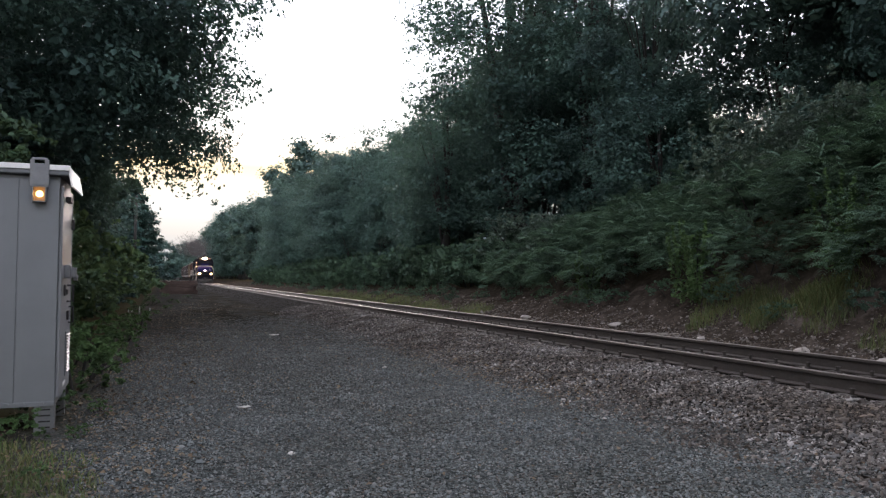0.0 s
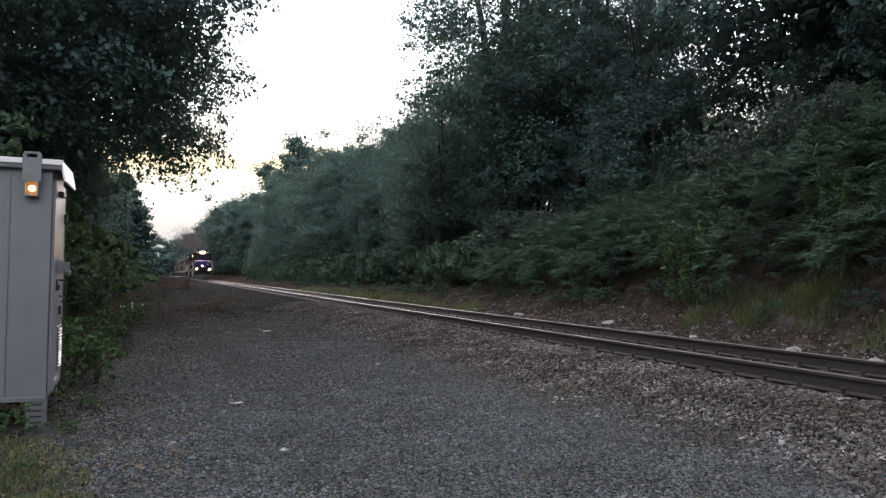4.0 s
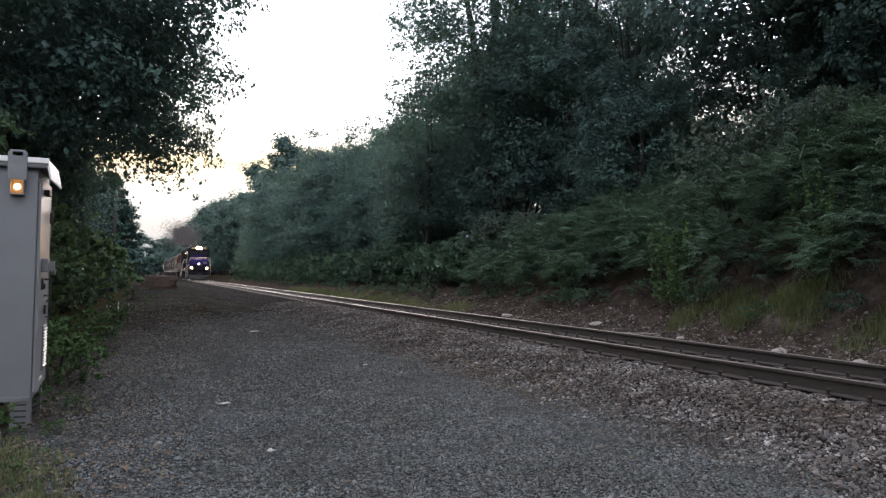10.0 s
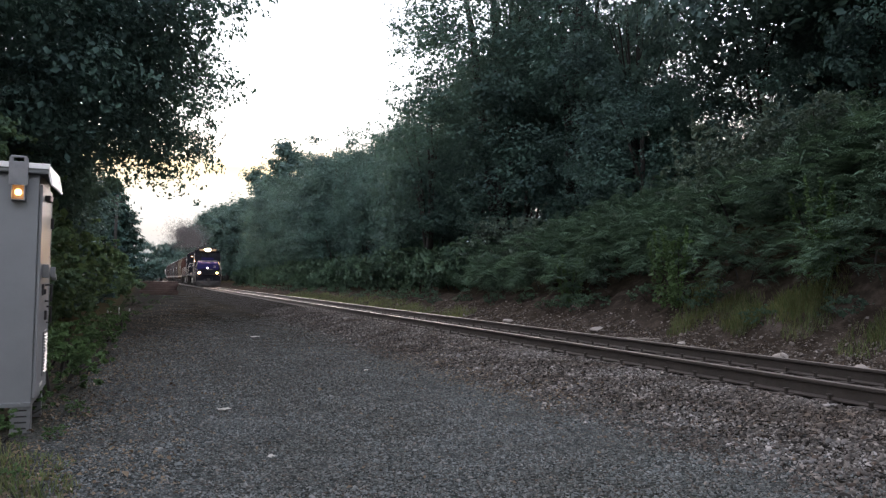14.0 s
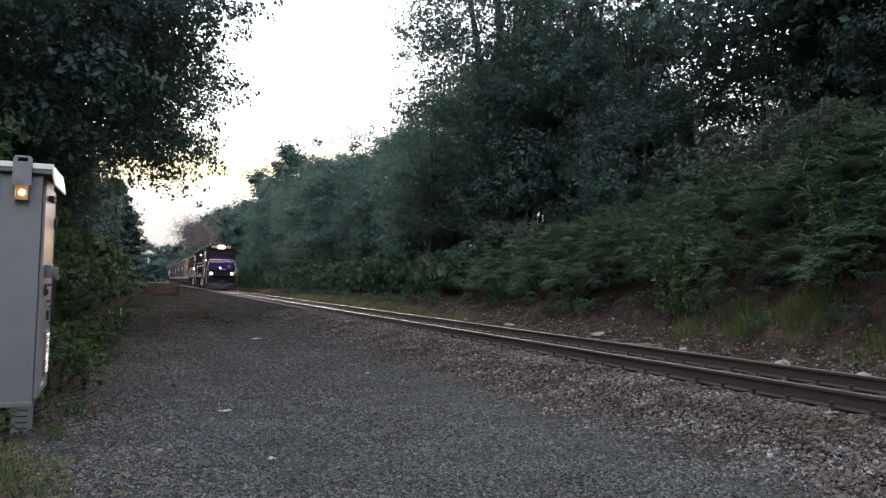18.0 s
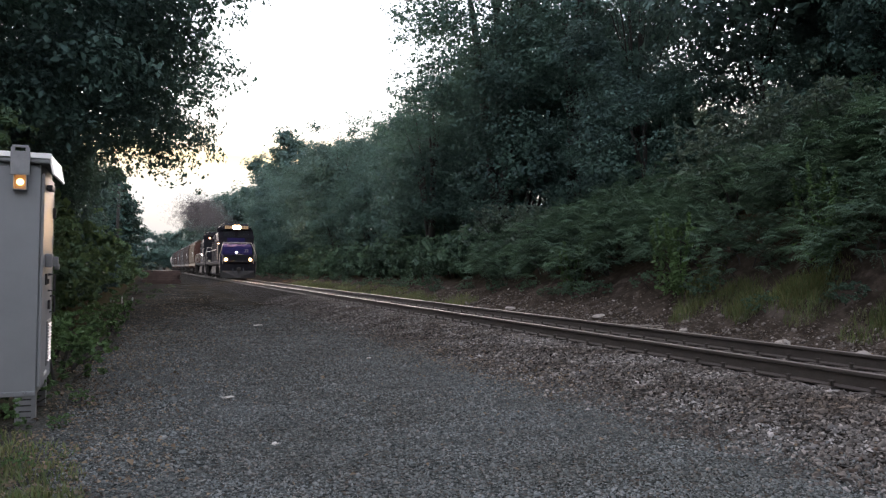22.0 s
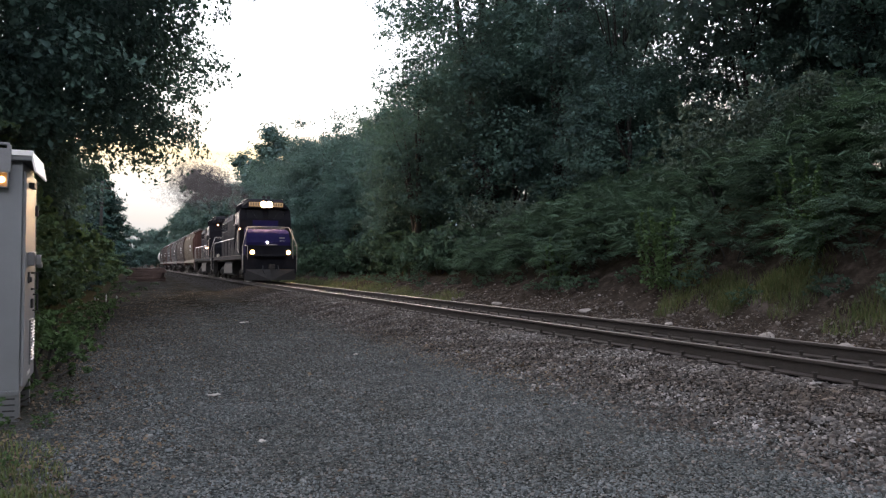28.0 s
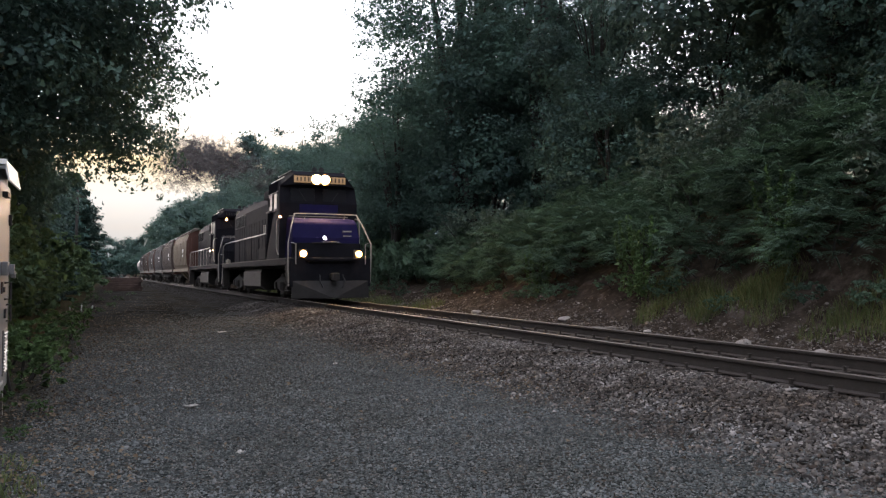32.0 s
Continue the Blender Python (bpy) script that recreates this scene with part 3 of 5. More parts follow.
def bough_crown(r, mid, radii, boughs, per, leaf, low=-0.6, big=(0.26, 0.42), core=130, reach=(0.5, 0.94), sunward=0.0):
    """A crown of rounded boughs: an outer coat of leaves in tufts that face outwards, and coarse shaded leaves within.
    Gives the leaves' places, facings, sizes and boughs, and the boughs' middles."""
    d = r.normal(0, 1, (boughs * 4, 3))
    d /= np.linalg.norm(d, axis=1)[:, None]
    d = d[d[:, 2] > low][:boughs]
    if sunward:             # fuller on the open side
        d[:, 0] = np.where(r.random(len(d)) < sunward, abs(d[:, 0]), d[:, 0])
    ph = r.random(6) * 6.28
    az = np.arctan2(d[:, 1], d[:, 0])
    lobe = 1 + 0.16 * (np.sin(2 * az + ph[0]) * 0.5 + np.sin(3 * az + 4 * d[:, 2] + ph[1]) * 0.6 + np.sin(5 * az - 6 * d[:, 2] + ph[2]) * 0.5)
    c = np.array(mid) + d * np.array(radii) * ((reach[0] + (reach[1] - reach[0]) * r.random(len(d)) ** 0.55) * lobe)[:, None]
    b = radii[0] * (big[0] + (big[1] - big[0]) * r.random(len(d)))
    tufts = np.maximum(2, per / 6 * (b / b.mean()) ** 2).astype(int)
    i = np.repeat(np.arange(len(d)), tufts)
    u = r.normal(0, 1, (len(i), 3))
    u[:, 2] = np.where(r.random(len(i)) < 0.7, abs(u[:, 2]), u[:, 2])
    u /= np.linalg.norm(u, axis=1)[:, None]
    wave = 1 + 0.20 * np.sin(4.1 * u[:, 0] + ph[3] + i) * np.sin(3.7 * u[:, 1] + 5 * u[:, 2] + ph[4])
    p = c[i] + u * np.array([1, 1, 0.66]) * (b[i] * wave * (0.62 + 0.46 * r.random(len(i)) ** 0.7))[:, None]
    way = 0.62 * u + 0.25 * d[i] + np.array([0, 0, 0.38])
    p = (p[:, None] + r.normal(0, leaf * 0.85, (len(p), 6, 3)) * np.array([1, 1, 0.7])).reshape(-1, 3)
    way, size, own = np.repeat(way, 6, axis=0), np.full(len(p), leaf), np.repeat(i, 6)
    i = np.repeat(np.arange(len(d)), core)
    u = r.normal(0, 1, (len(i), 3))
    u *= (r.random((len(i), 1)) ** 0.4) / np.linalg.norm(u, axis=1)[:, None]
    inner = c[i] + u * np.array([1, 1, 0.66]) * (0.58 * b[i])[:, None]
    return np.concatenate([p, inner]), np.concatenate([way, u + np.array([0, 0, 0.3])]), np.concatenate([size, np.full(len(i), 1.08 * leaf)]), np.concatenate([own, i]), c


def grown_tree(name, height, radius, base, seed, boughs, per, leaf, material, label, limbs=5, low=-0.6, lean=(0.0, 0.0), trunk=None, drip=None, brow=None, big=(0.26, 0.42), core=130, reach=(0.5, 0.94), sunward=0.0, group="trees along the railway line"):
    """A broadleaf tree: trunk, limbs, crown."""
    r = np.random.default_rng(seed)
    tree = new(name)
    tagged(tree, label, "tree", group)
    rad = trunk or 0.022 * height
    mid = (lean[0], lean[1], (base + height) / 2)
    n = 8
    path = [(lean[0] * (i / n) ** 1.5 + r.normal(0, 0.05), lean[1] * (i / n) ** 1.5 + r.normal(0, 0.05), -0.4 + (height * 0.86 + 0.4) * i / n) for i in range(n + 1)]
    part("trunk", Geo().tube(path, [rad * (1.5 if i == 0 else 1.0) * (1 - 0.88 * i / n) for i in range(n + 1)], 9), M_BARK, tree, smooth=True)
    radii = (radius, radius, (height - base) / 2)
    pts, way, size, own, c = bough_crown(r, mid, radii, boughs, per, leaf, low, big, core, reach, sunward)
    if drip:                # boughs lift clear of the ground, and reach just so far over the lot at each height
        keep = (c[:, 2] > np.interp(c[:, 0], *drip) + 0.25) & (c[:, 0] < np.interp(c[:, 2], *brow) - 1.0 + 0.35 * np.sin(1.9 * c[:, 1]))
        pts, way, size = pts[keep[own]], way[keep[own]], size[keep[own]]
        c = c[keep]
    for i in range(limbs):
        z0 = base + (height - base) * (0.02 + 0.5 * i / limbs)
        t = (z0 + 0.4) / (height * 0.86 + 0.4)
        s = Vector((lean[0] * t ** 1.5, lean[1] * t ** 1.5, z0))
        pick = c[r.integers(len(c), size=8)]
        e = Vector(pick[int(np.argmax((pick[:, 2] - z0) / (0.5 + np.hypot(pick[:, 0] - s.x, pick[:, 1] - s.y))))])
        e.z = max(e.z, z0 + 0.3)
        k = s.lerp(e, 0.5) + Vector((0, 0, 0.12 * (e - s).length))
        w = rad * (1 - t) * 0.6 + 0.02
        part("limb", Geo().tube([s, s.lerp(k, 0.6), k, e], [w, w * 0.75, w * 0.5, w * 0.15], 6), M_BARK, tree, smooth=True)
    part("crown", leaf_cloud("crown", pts, size, r, facing=way), material, tree)["kind"] = "stuff"
    return tree


def pine_tree(height, radius, seed, label, leaves=13000, leaf=0.34):
    """A pine: whorls of level boughs, ragged outline."""
    r = np.random.default_rng(seed)
    tree = new("pine_tree")
    tagged(tree, label, "tree", "trees along the railway line")
    part("trunk", Geo().tube([(0, 0, -0.4), (0, 0.1, height * 0.5), (0.1, 0, height)], [0.02 * height, 0.013 * height, 0.02], 8), M_BARK, tree, smooth=True)
    pts, way, whorls = [], [], 12
    for i in range(whorls):
        t = i / (whorls - 1)
        z = height * (0.14 + 0.83 * t)
        taper = radius * (1 - t) ** 0.7 + 0.2
        boughs = 7
        for b in range(boughs):
            w = 6.283 * (b + r.random()) / boughs
            ln = taper * (0.65 + 0.5 * r.random())
            rise = 0.10 + 0.25 * t
            end = Vector((math.cos(w) * ln, math.sin(w) * ln, z + rise * ln * 0.6))
            if i % 2 == 0 and b % 2 == 0:
                part("bough", Geo().tube([(0, 0, z), end], [0.05 * (1.2 - t), 0.012], 5), M_BARK, tree)
            m = int(leaves * (0.4 + taper / radius) / (whorls * boughs))
            u = r.random(m) ** 0.6
            flat = 0.16 + 0.20 * ln * u * (1.15 - u)          # a flat spray, widest past its middle
            q = np.stack([math.cos(w) * ln * u, math.sin(w) * ln * u, z + ln * rise * u * (1.6 - u)], 1)
            q = q + np.stack([-math.sin(w) * flat, math.cos(w) * flat, 0 * u], 1) * r.normal(0, 1, (m, 1)) + r.normal(0, 0.15, (m, 3))
            pts.append(q)
            way.append(np.tile((0.35 * math.cos(w), 0.35 * math.sin(w), 0.8), (m, 1)))
    part("crown", leaf_cloud("crown", np.concatenate(pts), leaf, r, -0.1, 2.4, facing=np.concatenate(way)), M_PINE, tree)["kind"] = "stuff"
    return tree


def shrub(name, height, radius, seed, clusters, leaves, leaf, material, label, long=2.2, droop=0.35, spires=0, group="shrubs on the bank", spread=None, fronds=False):
    """A bush: bent stems and a ragged dome of leaves."""
    r = np.random.default_rng(seed)
    bush = new(name)
    tagged(bush, label, "shrub", group)
    pts, c = crown_points(r, clusters, leaves, (0, 0, height * 0.42), (radius, radius, height * 0.58), spread or radius * 0.14, -0.55, 0.6, 0.3)
    for i in range(4):
        e = Vector(c[int(r.integers(len(c)))])
        part("stem", Geo().tube([(e.x * 0.12, e.y * 0.12, -0.25), (e.x * 0.5, e.y * 0.5, e.z * 0.6), e], [0.03, 0.022, 0.008], 5), M_BARK, bush)
    extra = []
    for i in range(spires):
        w, ln = r.random() * 6.28, height * (0.8 + 0.32 * r.random())
        b = np.array([math.cos(w), math.sin(w), 0]) * radius * 0.75 * r.random()
        u = r.random(160)[:, None]
        extra.append(b + np.array([0.18 * math.cos(w), 0.18 * math.sin(w), 1.0]) * u * ln + r.normal(0, 0.075, (160, 3)) * (1.15 - u))
    if extra:
        pts = np.concatenate([pts, *extra])
    if fronds:
        out = pts - np.array([0, 0, height * 0.25])
        out = out * np.array([1, 1, 0.35]) / radius + r.normal(0, 0.45, out.shape) * np.array([1, 1, 0.4])
        me = frond_cloud("leaves", pts, out, leaf, r)
    else:
        me = leaf_cloud("leaves", pts, leaf, r, droop, long)
    part("leaves", me, material, bush)["kind"] = "stuff"
    return bush


def spot(x, y, turn=0.0, scale=1.0, sink=0.0, tall=1.0):
    return pose(x, y, float(gz(x, y)) - sink, 0, 0, turn) @ Matrix.Diagonal((scale, scale, scale * tall, 1))


def skyline(x, y, height, reach=2.6):
    """The scale that keeps a tree of the right-hand wood under its skyline, which climbs in steps from the far end of the line."""
    reach = max(reach, 4.3 if y > 103 else 0)
    az = math.degrees(math.atan2(x - reach, max(y, 1.0)))
    rise = float(np.interp(az, [1.5, 2.4, 3.9, 5.8, 6.4, 7.0, 8.4, 10.6, 11.5, 14.0, 16.5, 19.0, 20.0, 20.7, 23],
                           [0.042, 0.05, 0.0745, 0.078, 0.108, 0.134, 0.151, 0.155, 0.168, 0.205, 0.239, 0.276, 0.317, 0.361, 0.6]))
    return min(1.2, float(np.interp(az, [3, 6.4, 8.4, 11, 14, 17, 19], [0.86, 0.9, 0.98, 1.13, 1.12, 1.02, 0.98])) * (1.45 + rise * math.hypot(x, y) - float(gz(x, y))) / height)


def scatter(kinds, places, r):
    """Puts the built plants at the places, each kind first itself, then its copies."""
    used = set()
    for x, y, k, s, tall in places:
        ob, m = kinds[k], spot(x, y, r.uniform(0, 360), s, 0.05, tall)
        if k in used:
            copy_thing(ob, m)
        else:
            ob.matrix_basis = m
            used.add(k)
    assert len(used) == len(kinds)


def build_woods():
    r = random.Random(11)
    oak = "tall leafy oak tree on the wooded bank beside the track"
    maple = "tall broad maple tree with dense dark foliage in the wood"
    near = [grown_tree("oak_tree", 17, 4.7, -0.4, 21, 78, 310, 0.145, M_LEAF, oak),
            grown_tree("maple_tree", 16, 4.9, -0.6, 22, 78, 310, 0.145, M_LEAF2, maple),
            grown_tree("oak_tree", 19, 4.8, -0.4, 23, 92, 310, 0.145, M_LEAF, oak, lean=(-0.8, 0.3)),
            grown_tree("maple_tree", 14, 4.5, -0.4, 24, 70, 310, 0.145, M_LEAF2, maple, lean=(-0.6, -0.4)),
            grown_tree("locust_tree", 17, 4.2, 3.0, 25, 96, 170, 0.125, M_LEAF2, "slender locust tree with thin airy crown above the bank", limbs=12, lean=(-0.8, 0.2), big=(0.11, 0.20), core=30, reach=(0.25, 1.0), trunk=0.17),
            grown_tree("understory_tree", 8, 3.2, 0.2, 26, 46, 200, 0.13, M_LEAF, "low shady understory tree at the edge of the wood", limbs=3),
            grown_tree("oak_tree", 17, 4.7, -0.4, 27, 70, 170, 0.19, M_LEAF, oak),
            grown_tree("maple_tree", 16, 4.9, -0.5, 28, 70, 170, 0.19, M_LEAF2, maple)]
    tall = (17, 16, 19, 14, 17, 8, 17, 16)
    mid = [grown_tree("oak_tree", 18, 5.2, 0.8, 31, 60, 110, 0.25, M_LEAF, "oak tree deep in the wood along the line", limbs=3),
           grown_tree("maple_tree", 16, 5.0, 0.4, 32, 60, 110, 0.25, M_LEAF2, "maple tree deep in the wood along the line", limbs=3)]
    far = [grown_tree("oak_tree", 18, 5.2, 0.8, 33, 46, 60, 0.40, M_LEAF, "distant oak tree in the wood along the line", limbs=2),
           grown_tree("maple_tree", 16, 5.0, 0.4, 34, 46, 60, 0.40, M_LEAF2, "distant maple tree in the wood along the line", limbs=2)]
    far.append(grown_tree("thicket", 7.0, 4.6, -0.3, 35, 40, 60, 0.34, M_LEAF, "low leafy thicket under the distant trees", limbs=2))
    places, behind, away = [], [], []
    y = 6.0
    while y < 112:          # wood on the bank: front row, undergrowth, and the rows behind
        x, q = 17.2 + r.uniform(-1.0, 1.4) - 1.7 * (y > 34) - 0.4 * (y > 60) + 1.6 * (y < 24), y + r.uniform(-1, 1)
        k = 4 if 15 < y < 27 else r.choice([6, 7])
        if y < 15 or 27 < y < 37:
            k = (1, 0, 2)[int(y > 8) + int(y > 27)]
        places.append((x, q, k, skyline(x, q, tall[k]) * r.uniform(0.92, 1.05), 1.0))
        for xx in (22.5, 28.0, 35.0)[:2 if y > 45 else 3]:
            xb, yb = xx + r.uniform(-2, 2), q + 2.4 + r.uniform(-1, 1)
            low = 0.27 if 33 < math.degrees(math.atan2(xb, yb)) < 47 else 1.0
            if xx < 23 and y < 22:
                places.append((xb, yb, 3, 1.25 * low, 1.0))
            elif xx < 29 and y < 26:
                places.append((xb, yb, r.choice([0, 1]), 1.06 * low, 1.0))
            else:
                behind.append((xb, yb, r.choice([0, 1]), low * skyline(xb, yb, 18, 3.0) * r.uniform(0.92, 1.05), 1.0))
        places.append((15.9 + r.uniform(-0.5, 1.6) - 0.8 * (y > 34) + (3.4 if y < 19 else 1.4) * (y < 34), y + 2.6, 5, r.uniform(0.75, 1.05), 1.0))
        if y < 40:
            places.append((20.5 + r.uniform(-1, 1), y + 0.8, 5, r.uniform(0.8, 1.05), 1.0))
            places.append((25.0 + r.uniform(-1, 1), y + 2.0, 5, r.uniform(0.6, 0.8), 1.0))
        y += 4.9
    for x, yy in ((17.4, 47), (16.6, 52), (16.0, 57), (18.0, 60), (15.4, 66), (16.4, 42), (18.4, 38)):
        places.append((x, yy, 4, 0.94 * skyline(x, yy, 17, 2.2), 1.0))
    places.append((23.5, 27.5, 5, 0.8, 1.0))
    places.append((26.5, 32.0, 5, 0.8, 1.0))
    scatter(near, places, r)
    y = 114.0
    while y < 260:
        for x in (16.4, 23.0):
            xb = x + r.uniform(-1.0, 1.5)
            away.append((xb, y + 0.4 * x, r.choice([0, 1]), skyline(xb, y + 0.4 * x, 18, 3.0) * r.uniform(0.9, 1.1), 1.0))
        y += 6.0
    for i in range(24):     # the wooded rise that closes the view
        away.append((-34 + i * 3.2 + r.uniform(-1, 1), 330 + r.uniform(0, 40), r.choice([0, 1]), r.uniform(0.80, 0.95), 1.0))
        away.append((-34 + i * 3.2 + r.uniform(-1, 1), 300 + r.uniform(0, 20), r.choice([0, 1]), r.uniform(0.45, 0.58), 1.0))
    y = 48.0
    while y < 260:          # trees on the other side
        (behind if y < 130 else away).append((-10.5 + r.uniform(-2, 1.0) - 0.01 * y, y, r.choice([0, 1]), r.uniform(0.42, 0.6), 1.0))
        y += 7.5
    for i in range(6):      # unseen trees added on the bank beside and behind the camera
        away.append((17.5 + r.uniform(-1, 2), 1 - 6.5 * i, r.choice([0, 1]), r.uniform(0.85, 1.0), 1.0))
    # more unseen trees, added to keep skylight off the cabinet's front
    for x, yy in ((-14, -16), (-7, -22), (2, -26), (11, -24), (-16, -6), (-15, 4), (-3, -30), (7, -32)):
        away.append((x, yy, r.choice([0, 1]), r.uniform(0.7, 0.9), 1.0))
    for i in range(16):
        away.append((-38 + i * 5.2, 288 + r.uniform(-4, 4), 2, r.uniform(0.9, 1.3), 1.0))
    for i in range(14):
        away.append((17.0 + r.uniform(-0.8, 1.0), 100 + i * 11 + r.uniform(-2, 2), 2, r.uniform(0.7, 0.95), 1.0))
        away.append((-7.5 + r.uniform(-1, 1), 96 + i * 11 + r.uniform(-2, 2), 2, r.uniform(0.6, 0.85), 1.0))
    scatter(mid, behind, r)
    scatter(far, away, r)


def build_left_side():
    r = random.Random(17)
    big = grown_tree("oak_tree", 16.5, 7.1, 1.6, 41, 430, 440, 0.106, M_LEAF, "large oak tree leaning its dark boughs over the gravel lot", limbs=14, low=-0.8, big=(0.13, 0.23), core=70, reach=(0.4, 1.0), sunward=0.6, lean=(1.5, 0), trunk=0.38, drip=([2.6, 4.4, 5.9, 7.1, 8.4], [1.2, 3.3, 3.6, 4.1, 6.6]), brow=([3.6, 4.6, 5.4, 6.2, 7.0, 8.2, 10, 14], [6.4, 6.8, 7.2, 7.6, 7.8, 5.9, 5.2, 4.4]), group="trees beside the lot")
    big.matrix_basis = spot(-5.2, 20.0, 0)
    second = grown_tree("oak_tree", 15, 4.8, 1.5, 42, 80, 480, 0.11, M_LEAF, "shady oak tree behind the metal cabinet", limbs=6, group="trees beside the lot")
    second.matrix_basis = spot(-6.4, 12.0, 30)
    third = grown_tree("oak_tree", 14.5, 4.6, 1.4, 47, 70, 270, 0.14, M_LEAF, "shady oak tree at the edge of the gravel lot", limbs=6, group="trees beside the lot")
    third.matrix_basis = spot(-6.0, 29.0, 140)
    for x, y, s in ((-10.5, 19, 1.1), (-9.5, 27, 1.15), (-9.0, 36, 1.0), (-8.2, 44, 0.8)):
        copy_thing(third, spot(x, y, 70 * y, s))["label"] = "oak tree in the dark wood beside the lot"
    for x, y, s in ((-7.2, 24, 1.0), (-7.4, 33, 1.0)):
        copy_thing(third, spot(x, y, 33 * y, s))["label"] = "oak tree in the dark wood beside the lot"
    under = grown_tree("understory_tree", 7.5, 2.7, 0.2, 46, 40, 150, 0.17, M_LEAF2, "low shady tree at the edge of the gravel lot", limbs=4, group="trees beside the lot")
    under.matrix_basis = spot(-4.6, 23.5, 10)
    for x, y, s in ((-4.3, 29, 0.95), (-4.1, 26, 1.1), (-4.9, 18.5, 0.9), (-4.4, 35, 0.95), (-4.5, 41, 1.0), (-5.0, 15, 0.85), (-4.6, 48, 1.0)):
        copy_thing(under, spot(x, y, 60 * y, s))
    pine = pine_tree(9.2, 3.1, 43, "ragged white pine at the edge of the clearing")
    pine.matrix_basis = spot(-2.5, 66, 0)
    copy_thing(pine, spot(-2.3, 84, 100, 1.0))
    copy_thing(pine, spot(-4.4, 54, 200, 0.95))
    vine = [shrub("vine_thicket", 3.4, 1.5, 51, 90, 30, 0.18, M_VINE, "tangled vine-covered bush at the edge of the gravel", 1.4, 0.3, group="bushes beside the lot"),
            shrub("vine_thicket", 2.4, 1.3, 52, 70, 30, 0.17, M_LEAF2, "dense green bush at the edge of the gravel", 1.5, 0.3, group="bushes beside the lot"),
            shrub("vine_thicket", 3.2, 1.4, 56, 110, 56, 0.11, M_VINE, "tangled fine-leaved vines at the edge of the gravel", 1.4, 0.35, group="bushes beside the lot"),
            shrub("weed_clump", 0.8, 0.6, 53, 30, 34, 0.085, M_BRIGHT, "low leafy weeds at the edge of the gravel", 1.7, 0.2, group="bushes beside the lot")]
    places = []
    y = 10.2
    while y < 125:
        edge = float(np.interp(y, [10, 16, 30, 120], [-3.1, -2.6, -2.45, -2.3]))
        places.append((edge - 0.5 + r.uniform(-0.5, 0.3), y, 2 if y < 24 else 0, r.uniform(0.8, 1.1) * (1.0 + 0.003 * y), 1.0))
        places.append((edge - 0.2 + r.uniform(-0.3, 0.2), y + 1.1, 2 if y < 24 else 1, r.uniform(0.6, 0.85) if y < 24 else r.uniform(0.7, 1.05), 1.0))
        if y > 26 or r.random() < 0.6:
            places.append((edge - 2.4 + r.uniform(-0.6, 0.6), y + 0.6, 2 if y < 26 else 0, r.uniform(1.0, 1.35), 1.2))
        y += 2.0 + 0.035 * y
    for x, y, s in ((-0.95, 10.6, 0.85), (-1.1, 11.5, 1.0), (-0.9, 12.6, 0.8), (-1.0, 14.2, 1.0), (-0.8, 16.4, 0.8), (-0.75, 19, 0.9), (-1.15, 8.7, 0.55), (-1.2, 7.7, 0.45), (-0.6, 23, 0.9), (-0.72, 7.75, 0.26), (-0.85, 6.2, 0.22), (-1.7, 12.0, 0.9), (-1.5, 13.4, 1.1), (-1.6, 15.2, 1.0), (-1.4, 17.5, 1.0), (-1.5, 10.9, 0.8), (-0.62, 9.0, 0.3), (-1.05, 5.7, 0.22), (-0.9, 26, 0.8), (-0.4, 31, 0.7), (0.2, 38, 0.6), (-1.0, 35, 0.9), (0.6, 47, 0.7), (-0.6, 44, 0.9), (1.6, 58, 0.6), (0.2, 62, 0.8), (-0.8, 54, 0.9), (2.6, 74, 0.8)):
        places.append((x, y, 3, s, 0.6 if y > 24 else 1.0))
    scatter(vine, places, r)
    bough = shrub("leafy_bough", 1.1, 0.75, 55, 30, 60, 0.08, M_VINE, "leafy bough hanging down beside the cabinet", 1.5, 0.5, group="bushes beside the lot")
    bough.matrix_basis = pose(-2.35, 10.2, 2.45, 25, 10, 40)
    part("branch", Geo().tube([(0, 0, 0.4), (-1.0, 0.5, 0.7), (-2.6, 1.2, 0.6)], [0.02, 0.035, 0.05], 6), M_BARK, bough)
    pole = new("utility_pole")
    tagged(pole, "thin dark wooden pole among the trees", "pole")
    part("shaft", Geo().tube([(0, 0, -0.5), (0.05, 0, 4.0), (0.12, 0, 7.4)], [0.13, 0.11, 0.08], 9), M_BARK, pole, smooth=True)
    part("crossarm", Geo().box(0.1, 0, 6.9, 1.1, 0.09, 0.11, 0.01), M_BARK, pole)
    pole.matrix_basis = spot(-2.0, 60, 0)


